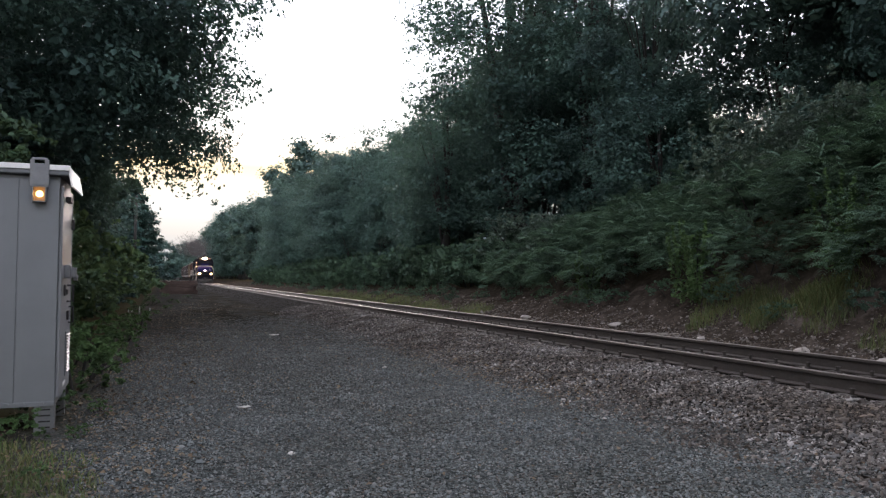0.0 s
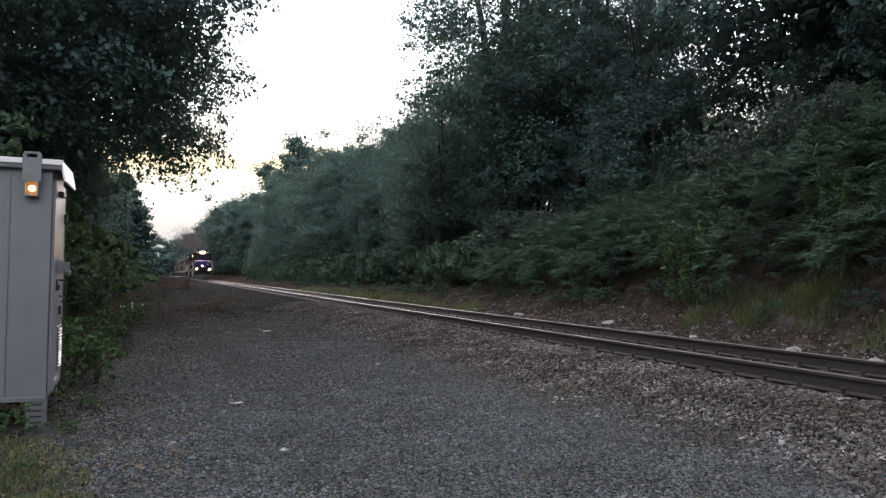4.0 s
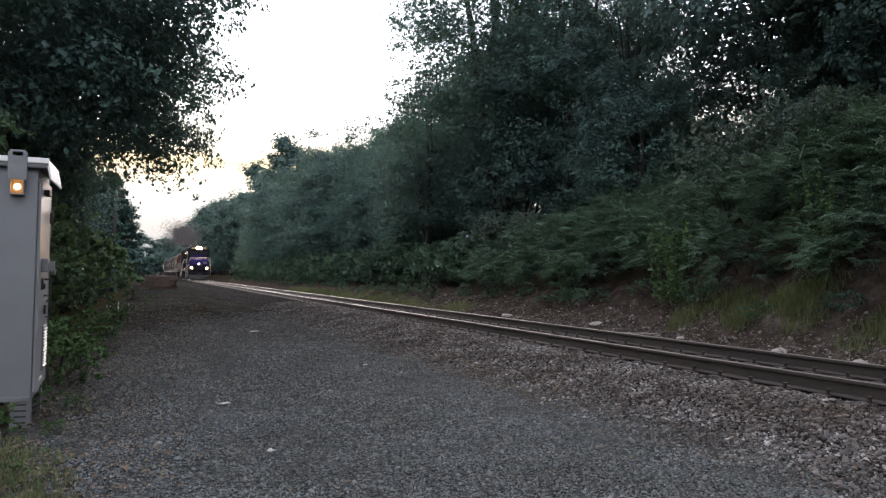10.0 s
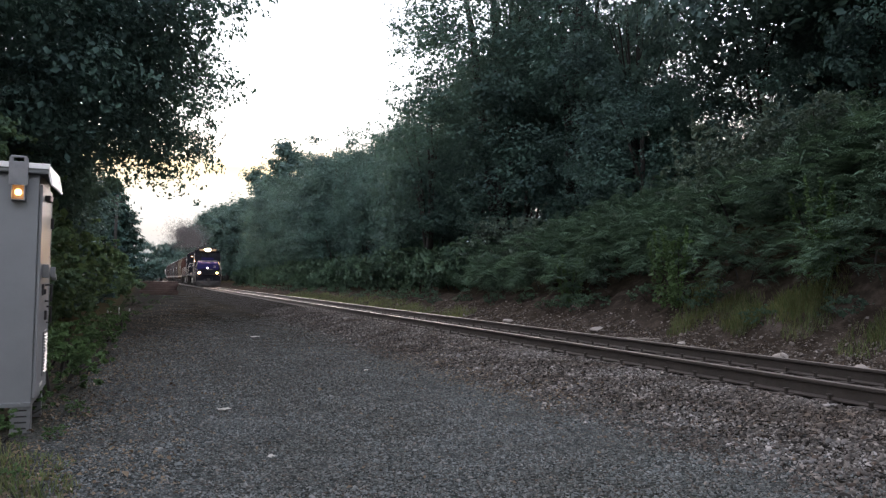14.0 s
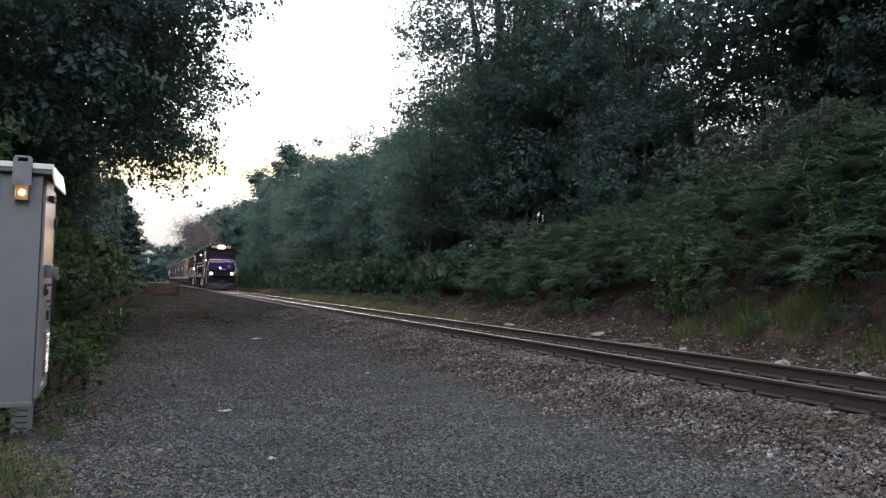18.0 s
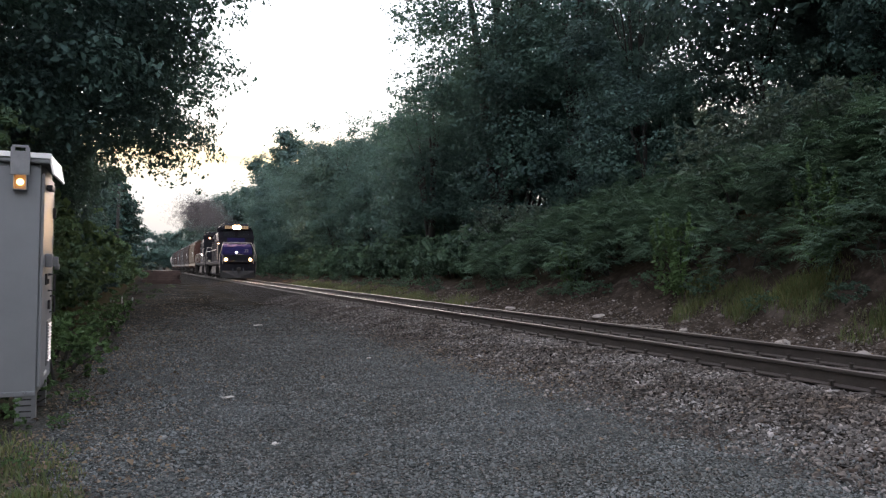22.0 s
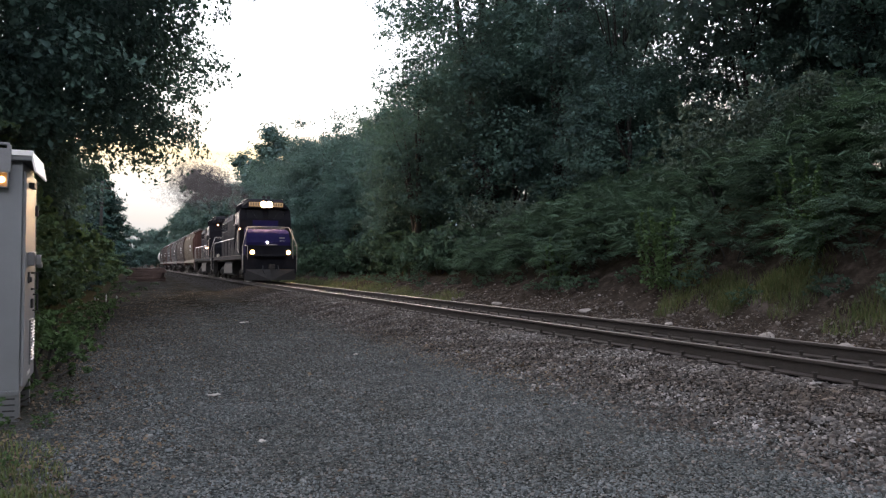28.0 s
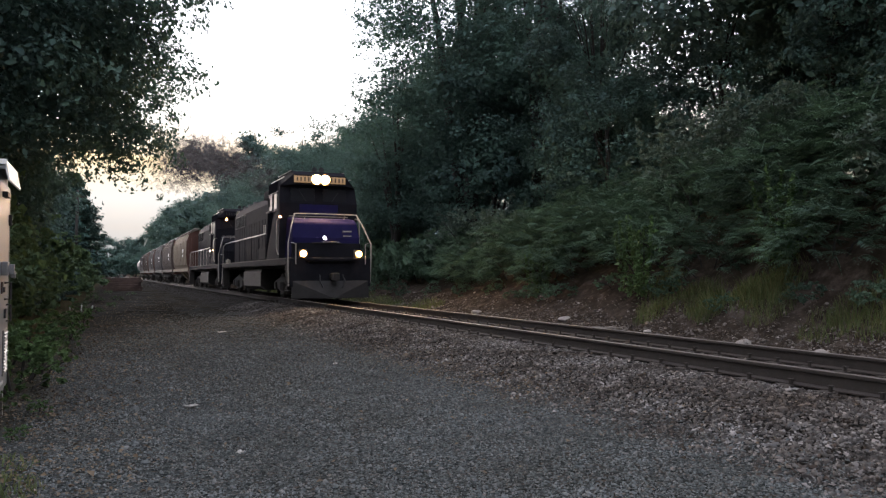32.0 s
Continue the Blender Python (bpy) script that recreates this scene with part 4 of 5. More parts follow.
def build_bank_plants():
    r = random.Random(23)
    kinds = [shrub("sumac_shrub", 1.9, 1.25, 61, 120, 5, 0.42, M_SHRUB, "dense green sumac shrub with drooping leaves on the bank", fronds=True),
             shrub("sumac_shrub", 1.6, 1.35, 62, 120, 5, 0.36, M_SHRUB, "broad green shrub with drooping leaves on the bank", fronds=True),
             shrub("pale_shrub", 1.9, 1.15, 63, 110, 46, 0.075, M_SHRUB2, "greyish-green shrub with fine leaves on the bank", 1.8, 0.2, 12),
             shrub("young_tree", 2.1, 0.7, 64, 22, 18, 0.12, M_BRIGHT, "young bright green sapling with upright shoots on the bank", 2.0, 0.1, 9),
             shrub("bramble", 0.9, 0.95, 65, 60, 26, 0.10, M_SHRUB, "low bramble at the foot of the bank", 1.6, 0.3),
             shrub("sumac_shrub", 1.8, 1.35, 66, 90, 26, 0.22, M_SHRUB, "green shrub far along the bank", 2.2, 0.4)]
    places = []
    y = 5.0
    while y < 120:
        far = y > 40
        for x, lo, hi in ((12.9, 0.7, 0.95), (13.9, 0.8, 1.1), (15.1, 0.85, 1.15), (16.4, 0.9, 1.2))[:2 if y > 34 else 4]:
            k = 5 if y > 30 else r.choice([0, 1, 0, 1, 2 if x > 13 else 1])
            if x < 13.2 and y < 14.5:
                k, lo, hi = r.choice([0, 1, 1]), 0.66, 0.86
            places.append((x + 0.9 * min(1.0, max(0.0, (y - 22) / 8)) + r.uniform(-0.4, 0.4), y + r.uniform(-0.6, 0.6), k, r.uniform(lo, hi) * (1.2 if far else 1.12), 1.0))
        y += 1.75 if y < 34 else 3.2
    for x, y, s in ((12.1, 15.3, 0.85), (12.9, 11.9, 1.0), (12.2, 20.5, 0.8)):
        places.append((x, y, 3, s, 1.0))
    y = -2.0
    while y < 110:
        places.append((11.9 + r.uniform(-0.3, 0.4) - 0.1 * (y > 34), y, 4, r.uniform(0.45, 0.9), 1.0))
        y += r.uniform(0.9, 1.9) * (1 + y / 60)
    scatter(kinds, places, r)


def grass_patch(name, spots, blades, height, seed, label):
    """Blades of grass over round patches (x, y, radius)."""
    r = np.random.default_rng(seed)
    allv = []
    for x, y, rad in spots:
        a, q = r.random(blades) * 6.283, rad * np.sqrt(r.random(blades))
        px, py = x + np.cos(a) * q, y + np.sin(a) * q
        b = np.stack([px, py, gz(px, py) - 0.01], 1)
        h = height * (0.4 + 0.9 * r.random(blades)) * (1.1 - 0.6 * q / rad)
        w = r.normal(0, 1, (blades, 2))
        side = np.stack([w[:, 0], w[:, 1], 0 * a], 1)
        side /= np.linalg.norm(side, axis=1)[:, None]
        bend = np.stack([-side[:, 1], side[:, 0], 0 * a], 1) * (h * (0.2 + 0.7 * r.random(blades)))[:, None]
        up = np.array([0, 0, 1.0]) * h[:, None]
        sw = side * 0.006
        allv.append(np.stack([b - sw, b + sw, b + bend * 0.35 + up * 0.6 + sw * 0.7, b + bend + up, b + bend * 0.35 + up * 0.6 - sw * 0.7], 1))
    v = np.concatenate(allv)
    k = 5 * np.arange(len(v))[:, None]
    faces = np.stack([k + np.array([0, 1, 2]), k + np.array([0, 2, 4]), k + np.array([4, 2, 3])], 1).reshape(-1, 3)
    ob = part(name, quick_mesh(name, v.reshape(-1, 3), faces), M_GRASS)
    return tagged(ob, label, "grass", kind="stuff")


def dead_leaves(name, spots, seed, label, size=0.036):
    r = np.random.default_rng(seed)
    pts = []
    for x, y, rx, ry, n in spots:
        px, py = x + r.normal(0, rx, n), y + r.normal(0, ry, n)
        pts.append(np.stack([px, py, gz(px, py) + 0.025], 1))
    ob = part(name, leaf_cloud(name, np.concatenate(pts), size, r, 0.0, 1.5, 2.2), M_DEAD)
    return tagged(ob, label, "dead leaves", kind="stuff")


def rock(x, y, s, seed, label):
    r = np.random.default_rng(seed)
    bm = bmesh.new()
    bmesh.ops.create_icosphere(bm, subdivisions=3, radius=1.0)
    ph = r.random(6) * 6.28
    for v in bm.verts:
        p = v.co
        k = 1 + 0.16 * math.sin(2.3 * p.x + ph[0] + 2 * p.z) + 0.12 * math.sin(3.9 * p.y + ph[1]) + 0.07 * math.sin(7 * p.x + 5 * p.y + ph[2])
        v.co = (p.x * s * 1.3 * k, p.y * s * k, p.z * s * 0.62 * k)
    me = bpy.data.meshes.new("rock")
    bm.to_mesh(me)
    bm.free()
    ob = part("rock", me, M_ROCK, at=spot(x, y, float(r.random() * 360), 1.0, -s * 0.2))
    return tagged(ob, label, "rock", "rocks at the foot of the bank")


# ---- the metal cabinet ----
def build_cabinet():
    """Signal case: corner by the lot at the origin, body to -x and +y, on channel feet."""
    c = new("equipment_cabinet")
    tagged(c, "grey aluminium equipment cabinet on steel feet beside the lot", "cabinet")
    W, D, Z0, Z1 = 1.5, 0.96, 0.25, 2.40
    part("body", Geo().box(-W / 2, D / 2, (Z0 + Z1) / 2, W, D, Z1 - Z0, 0.012), M_ALU, c)
    for x0, x1 in ((-0.335, -0.004), (-0.92, -0.345), (-1.495, -0.93)):
        part("panel", Geo().box((x0 + x1) / 2, -0.004, (Z0 + Z1) / 2 - 0.01, x1 - x0, 0.012, Z1 - Z0 - 0.06, 0.003), M_ALU, c)
    part("bottom_flange", Geo().box(-W / 2, -0.008, Z0 + 0.02, W, 0.018, 0.045, 0.004), M_ALU, c)
    for x in (-0.10, -0.25, -0.38, -0.55, -0.8):
        part("bolt", Geo().tube([(x, -0.016, Z0 + 0.03), (x, -0.034, Z0 + 0.03)], 0.013 if x == -0.10 else 0.007, 8), M_GALV, c)
    for x, y in ((-0.085, 0.06), (-0.085, D - 0.06), (-W + 0.1, 0.06), (-W + 0.1, D - 0.06)):
        f = part("foot", Geo().box(x, y - 0.05, Z0 / 2, 0.17, 0.008, Z0).box(x + 0.081, y, Z0 / 2, 0.008, 0.1, Z0).box(x - 0.081, y, Z0 / 2, 0.008, 0.1, Z0), M_GALV, c, "slotted galvanised channel foot")
        for i in range(4):
            part("slot", Geo().box(x, y - 0.0552, 0.05 + i * 0.055, 0.10, 0.003, 0.014), M_DARKMETAL, f)
    # roof with a hood over the door side
    part("roof", Geo().box(-W / 2 + 0.02, D / 2, Z1 + 0.045, W + 0.12, D + 0.14, 0.09, 0.015), M_ALU, c)
    part("roof_lip", Geo().box(-W / 2 + 0.02, -0.078, Z1 + 0.07, W + 0.14, 0.02, 0.05, 0.005), M_WHITE, c)
    hood = Geo().sweep([(0.060, Z1 + 0.088), (0.10, Z1 - 0.10), (0.113, Z1 - 0.095), (0.078, Z1 + 0.092)], -0.06, D + 0.06)
    part("rain_hood", hood, M_WHITE, c, "white sloping hood over the door")
    # lifting eye
    eye = Geo()
    eye.box(-0.165, -0.094, Z1 - 0.01, 0.16, 0.012, 0.22, 0.006).box(-0.225, -0.094, Z1 + 0.115, 0.035, 0.012, 0.04).box(-0.105, -0.094, Z1 + 0.115, 0.035, 0.012, 0.04).box(-0.165, -0.094, Z1 + 0.143, 0.135, 0.012, 0.022, 0.005)
    part("lifting_eye", eye, M_GALV, c)
    # status lamp in its square guard
    lamp = part("status_lamp", Geo().box(-0.165, -0.02, Z1 - 0.17, 0.115, 0.02, 0.17, 0.006), M_GALV, c, "small square lamp with a glowing amber bulb")
    g = Geo()
    for dx in (-0.054, 0.054):
        g.box(-0.165 + dx, -0.065, Z1 - 0.17, 0.01, 0.08, 0.165)
    for dz in (-0.08, 0.08):
        g.box(-0.165, -0.065, Z1 - 0.17 + dz, 0.115, 0.08, 0.01)
    part("guard", g, M_GALV, lamp)
    # added plate, its amber emission paints the bulb's light filling the guard
    part("glow_plate", Geo().box(-0.165, -0.032, Z1 - 0.17, 0.098, 0.004, 0.145), M_AMBER, lamp)
    bulb = bmesh.new()
    bmesh.ops.create_icosphere(bulb, subdivisions=2, radius=0.03)
    bulb.transform(pose(-0.165, -0.06, Z1 - 0.18))
    me = bpy.data.meshes.new("bulb")
    bulb.to_mesh(me)
    bulb.free()
    part("bulb", me, M_CABLAMP, lamp, smooth=True)
    # door on the side towards the track
    door = part("door", Geo().box(0.014, D / 2, (Z0 + Z1) / 2 - 0.01, 0.026, D - 0.07, Z1 - Z0 - 0.16, 0.006), M_ALU_DOOR, c, "smooth reflective metal door")
    part("door_lip", Geo().box(0.026, D - 0.06, (Z0 + Z1) / 2 - 0.01, 0.012, 0.03, Z1 - Z0 - 0.18, 0.005), M_ALU, door)
    part("latch", Geo().box(0.055, 0.30, 1.50, 0.06, 0.17, 0.13, 0.01).box(0.10, 0.36, 1.49, 0.06, 0.05, 0.10, 0.008), M_GALV, door)
    part("padlock", Geo().box(0.115, 0.40, 1.44, 0.045, 0.05, 0.06, 0.008).tube([(0.115, 0.38, 1.47), (0.115, 0.385, 1.52), (0.115, 0.415, 1.52), (0.115, 0.42, 1.47)], 0.006, 6), M_GALV, door)
    part("handle", Geo().tube([(0.03, 0.52, 1.36), (0.085, 0.52, 1.36), (0.085, 0.52, 1.20), (0.03, 0.52, 1.20)], 0.012, 8), M_DARKMETAL, door)
    part("lock_plate", Geo().box(0.035, 0.30, 1.32, 0.015, 0.09, 0.11, 0.004).box(0.05, 0.30, 1.30, 0.02, 0.05, 0.05, 0.004), M_DARKMETAL, door)
    part("lower_lock", Geo().box(0.04, 0.56, 1.06, 0.02, 0.09, 0.09, 0.004).tube([(0.035, 0.66, 1.14), (0.075, 0.66, 1.14), (0.075, 0.66, 0.98), (0.035, 0.66, 0.98)], 0.01, 8), M_DARKMETAL, door)
    part("stay_bracket", Geo().box(0.05, 0.35, Z1 - 0.20, 0.05, 0.26, 0.05, 0.006), M_DARKMETAL, door)
    part("hook", Geo().box(0.045, 0.80, 1.98, 0.03, 0.03, 0.11, 0.006), M_DARKMETAL, door)
    vent = part("vent", Geo().box(0.032, 0.63, 0.68, 0.012, 0.30, 0.44, 0.004), M_ALU, door, "pale louvred vent")
    slat = Geo().box(0, 0, 0, 0.014, 0.26, 0.014, m=Matrix.Rotation(0.5, 4, "Y")).mesh("louvre")
    slat.materials.append(M_ALU)
    for i in range(13):
        part("louvre", slat, None, vent, at=pose(0.042, 0.63, 0.50 + i * 0.03))
    part("label_strip", Geo().box(0.032, 0.42, 0.40, 0.006, 0.22, 0.03), M_SIGN, door)
    c.matrix_basis = pose(-0.935, 8.02, float(gz(-0.9, 8.1)), 0, 0.35, 0.5)


def paper_scrap(x, y, w, d, turn, seed, label):
    """A crumpled scrap lying on the gravel."""
    r = random.Random(seed)
    g, n = Geo(), 4
    top = [(w * (i / n - 0.5) + r.uniform(-1, 1) * w * 0.06, d * (j / n - 0.5) + r.uniform(-1, 1) * d * 0.08, 0.012 + r.uniform(0, 0.022)) for j in range(n + 1) for i in range(n + 1)]
    low = [(a, b, c - 0.003) for a, b, c in top]
    m = n + 1
    quads = [(j * m + i, j * m + i + 1, (j + 1) * m + i + 1, (j + 1) * m + i) for j in range(n) for i in range(n)]
    rim = [i for i in range(n)] + [n + j * m for j in range(n)] + [n * m + n - i for i in range(n)] + [(n - j) * m for j in range(n)]
    g.add(top + low, quads + [tuple(q + m * m for q in f)[::-1] for f in quads] + [(a, b, b + m * m, a + m * m) for a, b in zip(rim, rim[1:] + rim[:1])])
    ob = part("paper_scrap", g, M_PAPER, at=pose(x, y, float(gz(x, y)) + 0.01, 0, 0, turn))
    return tagged(ob, label, "litter", "scraps on the gravel lot")


def log(x, y, length, rad, turn, label):
    ob = new("log")
    tagged(ob, label, "log")
    n = 6
    path = [(length * (i / n - 0.5), 0.03 * math.sin(i * 1.9), rad * 0.55 + 0.015 * math.sin(i * 2.7)) for i in range(n + 1)]
    part("stem", Geo().tube(path, [rad * (1.05 - 0.25 * i / n + 0.06 * math.sin(i * 3.1)) for i in range(n + 1)], 10), M_OLDWOOD, ob, smooth=True)
    part("branch_stub", Geo().tube([(0.1 * length, 0, rad), (0.16 * length, 0.02, rad * 2.6)], [rad * 0.35, rad * 0.15], 6), M_OLDWOOD, ob)
    ob.matrix_basis = spot(x, y, turn)
    return ob


def flower_stalks(x, y, seed):
    """White-flowered weeds at the edge of the lot."""
    r = random.Random(seed)
    for i in range(5):
        ob = new("flower_stalk")
        tagged(ob, "weed with a small white flower spike beside the lot", "flower", "white flowers beside the lot")
        h = r.uniform(0.25, 0.4)
        part("stem", Geo().tube([(0, 0, -0.05), (0.02, 0, h * 0.6), (0.05, 0.02, h)], [0.008, 0.006, 0.004], 5), M_VINE, ob)
        part("flower_spike", Geo().tube([(0.05, 0.02, h), (0.055, 0.022, h + 0.06), (0.06, 0.025, h + 0.12)], [0.014, 0.024, 0.008], 7), M_SIGN, ob)
        ob.matrix_basis = spot(x + r.uniform(-0.4, 0.4), y + r.uniform(-0.8, 0.8), r.uniform(0, 360))


def build_timbers():
    """A stack of old sleepers on the lot."""
    r = random.Random(5)
    beam = Geo().box(0, 0, 0, 2.7, 0.22, 0.19, 0.015).mesh("timber")
    beam.materials.append(M_TIMBER)
    for row in range(6):
        for i in range(5 - (row > 3) - (row > 4)):
            x, y = 1.3 + r.uniform(-0.3, 0.3), 71.6 + i * 0.26 + r.uniform(-0.03, 0.03)
            ob = part("timber", beam, None, at=pose(x, y, float(gz(1.4, 72.0)) + 0.085 + row * 0.197, r.uniform(-1, 1), r.uniform(-1.0, 1.0), r.uniform(-3, 3)))
            tagged(ob, "old reddish-brown wooden sleeper in a stack on the lot", "timber", "stack of sleepers")

# ---- the train: each vehicle's origin is on the rail top under its leading coupler, the body runs to +y ----
def wheelset():
    g = Geo()
    for s in (-1, 1):
        g.tube([(s * 0.69, 0, 0), (s * 0.72, 0, 0), (s * 0.721, 0, 0), (s * 0.83, 0, 0)], [0.53, 0.53, 0.50, 0.49], 20)
        g.tube([(s * 0.83, 0, 0), (s * 0.86, 0, 0)], [0.14, 0.12], 10)
        for i in range(4):
            g.box(s * 0.833, 0.3 * math.cos(i * 1.571), 0.3 * math.sin(i * 1.571), 0.012, 0.08, 0.08)
    return g.tube([(-0.7, 0, 0), (0.7, 0, 0)], 0.09, 10)


WHEELS = []


def truck(vehicle, y, base, wheel_mesh):
    """Side frames with springs, and two wheelsets that turn."""
    g = Geo()
    for s in (-1, 1):
        out = [(-base / 2 - 0.35, 0.46), (-base / 2 + 0.2, 0.40), (-0.35, 0.26), (0.35, 0.26), (base / 2 - 0.2, 0.40), (base / 2 + 0.35, 0.46),
               (base / 2 + 0.35, 0.66), (0.5, 0.86), (-0.5, 0.86), (-base / 2 - 0.35, 0.66)]
        g.sweep(out, s * 0.95, s * 1.07, "x")
        for q in (-0.18, 0, 0.18):
            g.tube([(s * 1.10, q, 0.34), (s * 1.10, q, 0.66)], 0.075, 8)
        for q in (-base / 2, base / 2):
            g.box(s * 1.05, q, 0.52, 0.16, 0.28, 0.28, 0.03)
    g.box(0, 0, 0.6, 2.0, 0.4, 0.25, 0.03)
    t = part("truck", g, M_FRAME, vehicle, at=pose(0, y, 0))
    for q in (-base / 2, base / 2):
        w = part("wheelset", wheel_mesh, M_FRAME, t, at=pose(0, q, 0.5))
        WHEELS.append((w, q))


def coupler(vehicle, y, s):
    g = Geo().box(0, y + 0.28 * s, 0.88, 0.16, 0.55, 0.16, 0.02).box(0.04, y + 0.02 * s, 0.88, 0.26, 0.22, 0.28, 0.04).box(-0.12, y - 0.08 * s, 0.88, 0.10, 0.16, 0.26, 0.03)
    return part("coupler", g, M_FRAME, vehicle)


def disc(x, y, z, rad, depth, sides=20):
    return Geo().tube([(x, y, z), (x, y - depth, z)], rad, sides)


def railing(points, rad=0.02):
    return Geo().tube(points, rad, 6)


def locomotive(label, wheel_mesh, lead):
    v = new("locomotive")
    tagged(v, label, "locomotive", "locomotives of the freight train")
    LEN = 18.2
    # frame and walkway
    part("underframe", Geo().box(0, LEN / 2, 1.35, 2.5, LEN - 1.3, 0.32, 0.02).box(0, LEN / 2, 1.53, 3.02, LEN - 1.4, 0.06, 0.01), M_FRAME, v)
    for s in (-1, 1):
        part("side_sill", Geo().box(s * 1.49, LEN / 2, 1.42, 0.05, LEN - 1.4, 0.22, 0.01), M_LOCO, v)
    # pilot and plow
    for y, d in ((0.62, 1), (LEN - 0.62, -1)):
        part("end_plate", Geo().box(0, y, 1.02, 2.96, 0.06, 0.98, 0.015), M_LOCO, v)
        part("anticlimber", Geo().box(0, y - 0.10 * d, 1.50, 1.9, 0.26, 0.10, 0.02).box(0, y - 0.06 * d, 1.42, 1.7, 0.18, 0.05, 0.01), M_LOCO, v)
        coupler(v, y - 0.5 * d, d)
        for s in (-1, 1):
            part("air_hose", Geo().tube([(s * 0.42, y - 0.05 * d, 0.95), (s * 0.45, y - 0.2 * d, 0.75), (s * 0.36, y - 0.28 * d, 0.5)], 0.025, 6), M_DARKMETAL, v)
            st = Geo()
            for k in range(4):
                st.box(s * 1.36, y + 0.35 * d, 0.38 + 0.28 * k, 0.34, 0.52, 0.03, 0.005)
            st.box(s * 1.36, y + 0.62 * d, 0.85, 0.32, 0.03, 1.2).box(s * 1.52, y + 0.35 * d, 0.85, 0.02, 0.06, 1.2)
            part("steps", st, M_FRAME, v)
    if lead:
        plow = Geo()
        for s in (-1, 1):
            lo, hi = [(0.0, 0.18, 0.12), (s * 1.42, 0.62, 0.12)], [(0.0, 0.42, 0.74), (s * 1.42, 0.60, 0.74)]
            p = [*lo, hi[1], hi[0]]
            plow.add([*p, *[(a, b + 0.05, c) for a, b, c in p]], [(0, 1, 2, 3), (4, 7, 6, 5), (0, 4, 5, 1), (1, 5, 6, 2), (2, 6, 7, 3), (3, 7, 4, 0)])
        part("snow_plow", plow, M_PLOW, v, "worn grey steel snow plow")
    # nose
    nose_top, nose_w = 3.02, 1.28
    side = [(1.28, 1.56), (1.22, 2.30), (1.42, 2.86), (1.62, nose_top), (2.50, nose_top + 0.10), (2.50, 1.56)]
    hw = [nose_w, nose_w, nose_w - 0.04, nose_w - 0.12, nose_w - 0.06, nose_w]
    n = len(side)
    vs = [(-w, y, z) for (y, z), w in zip(side, hw)] + [(w, y, z) for (y, z), w in zip(side, hw)]
    nose = part("nose", Geo().add(vs, [(i, (i + 1) % n, n + (i + 1) % n, n + i) for i in range(n)] + [tuple(range(n)), tuple(range(n, 2 * n))]), M_NOSE if lead else M_LOCO, v, "dark blue painted nose" if lead else "")
    bev = nose.modifiers.new("soft_edges", "BEVEL")
    bev.width, bev.segments = 0.07, 3
    # dark skirt under the painted nose, with a footboard along its top
    part("nose_skirt", Geo().box(0, 1.235, 1.83, 2 * nose_w + 0.03, 0.07, 0.56, 0.02), M_LOCO, v, "dark lower skirt of the nose")
    part("nose_ledge", Geo().box(0, 1.20, 2.115, 1.1, 0.06, 0.03, 0.008), M_FRAME, v)
    # cab
    cab_side = [(2.42, 1.56), (2.36, 3.66), (2.56, 4.30), (2.20, 4.34), (2.22, 4.72), (2.52, 4.88), (4.85, 4.90), (4.95, 4.55), (4.95, 1.56)]
    cab_w = [1.50, 1.50, 1.46, 1.0, 1.0, 1.02, 1.02, 1.40, 1.50]
    n = len(cab_side)
    vs = [(-w, y, z) for (y, z), w in zip(cab_side, cab_w)] + [(w, y, z) for (y, z), w in zip(cab_side, cab_w)]
    cab = part("cab", Geo().add(vs, [(i, (i + 1) % n, n + (i + 1) % n, n + i) for i in range(n)] + [tuple(range(n)), tuple(range(n, 2 * n))]), M_LOCO, v)
    for s in (-1, 1):
        part("windshield", Geo().box(s * 0.62, 2.40, 3.97, 0.92, 0.03, 0.52, 0.02, m=pose(0, 0, 0)), M_GLASS, cab)
        part("visor", Geo().box(s * 0.62, 2.40, 4.27, 0.98, 0.16, 0.03, 0.008), M_LOCO, cab)
        part("wiper", Geo().tube([(s * 0.5, 2.37, 3.74), (s * 0.75, 2.36, 4.1)], 0.01, 5), M_DARKMETAL, cab)
        for k, (yy, w) in enumerate(((3.1, 0.62), (4.1, 0.72))):
            part("side_window", Geo().box(s * 1.475, yy, 3.75, 0.05, w, 0.62, 0.03), M_GLASS, cab)
        part("window_frame", Geo().box(s * 1.49, 3.62, 4.10, 0.03, 1.9, 0.03).box(s * 1.49, 3.62, 3.40, 0.03, 1.9, 0.03), M_DARKMETAL, cab)
        part("arm_rest", Geo().box(s * 1.56, 4.1, 3.40, 0.10, 0.7, 0.05, 0.02), M_DARKMETAL, cab)
        part("mirror", Geo().box(s * 1.66, 3.55, 3.72, 0.10, 0.03, 0.34, 0.01), M_DARKMETAL, cab)
        part("rain_gutter", Geo().box(s * 1.30, 3.7, 4.64, 0.04, 2.4, 0.03), M_RAILING, cab)
        nb = part("number_board", Geo().box(s * 0.66, 2.19, 4.54, 0.66, 0.05, 0.25, 0.01), M_NUMBER if lead else M_LOCO, cab, "lit number board with dark bars" if lead else "")
        for k in range(4):
            part("numeral_bar", Geo().box(s * 0.66 - 0.22 + k * 0.145, 2.155, 4.54, 0.055, 0.02, 0.16), M_DARKMETAL, nb)
        part("roof_stripe", Geo().box(s * 1.02, 3.7, 4.905, 0.05, 2.3, 0.02), M_RAILING, cab)
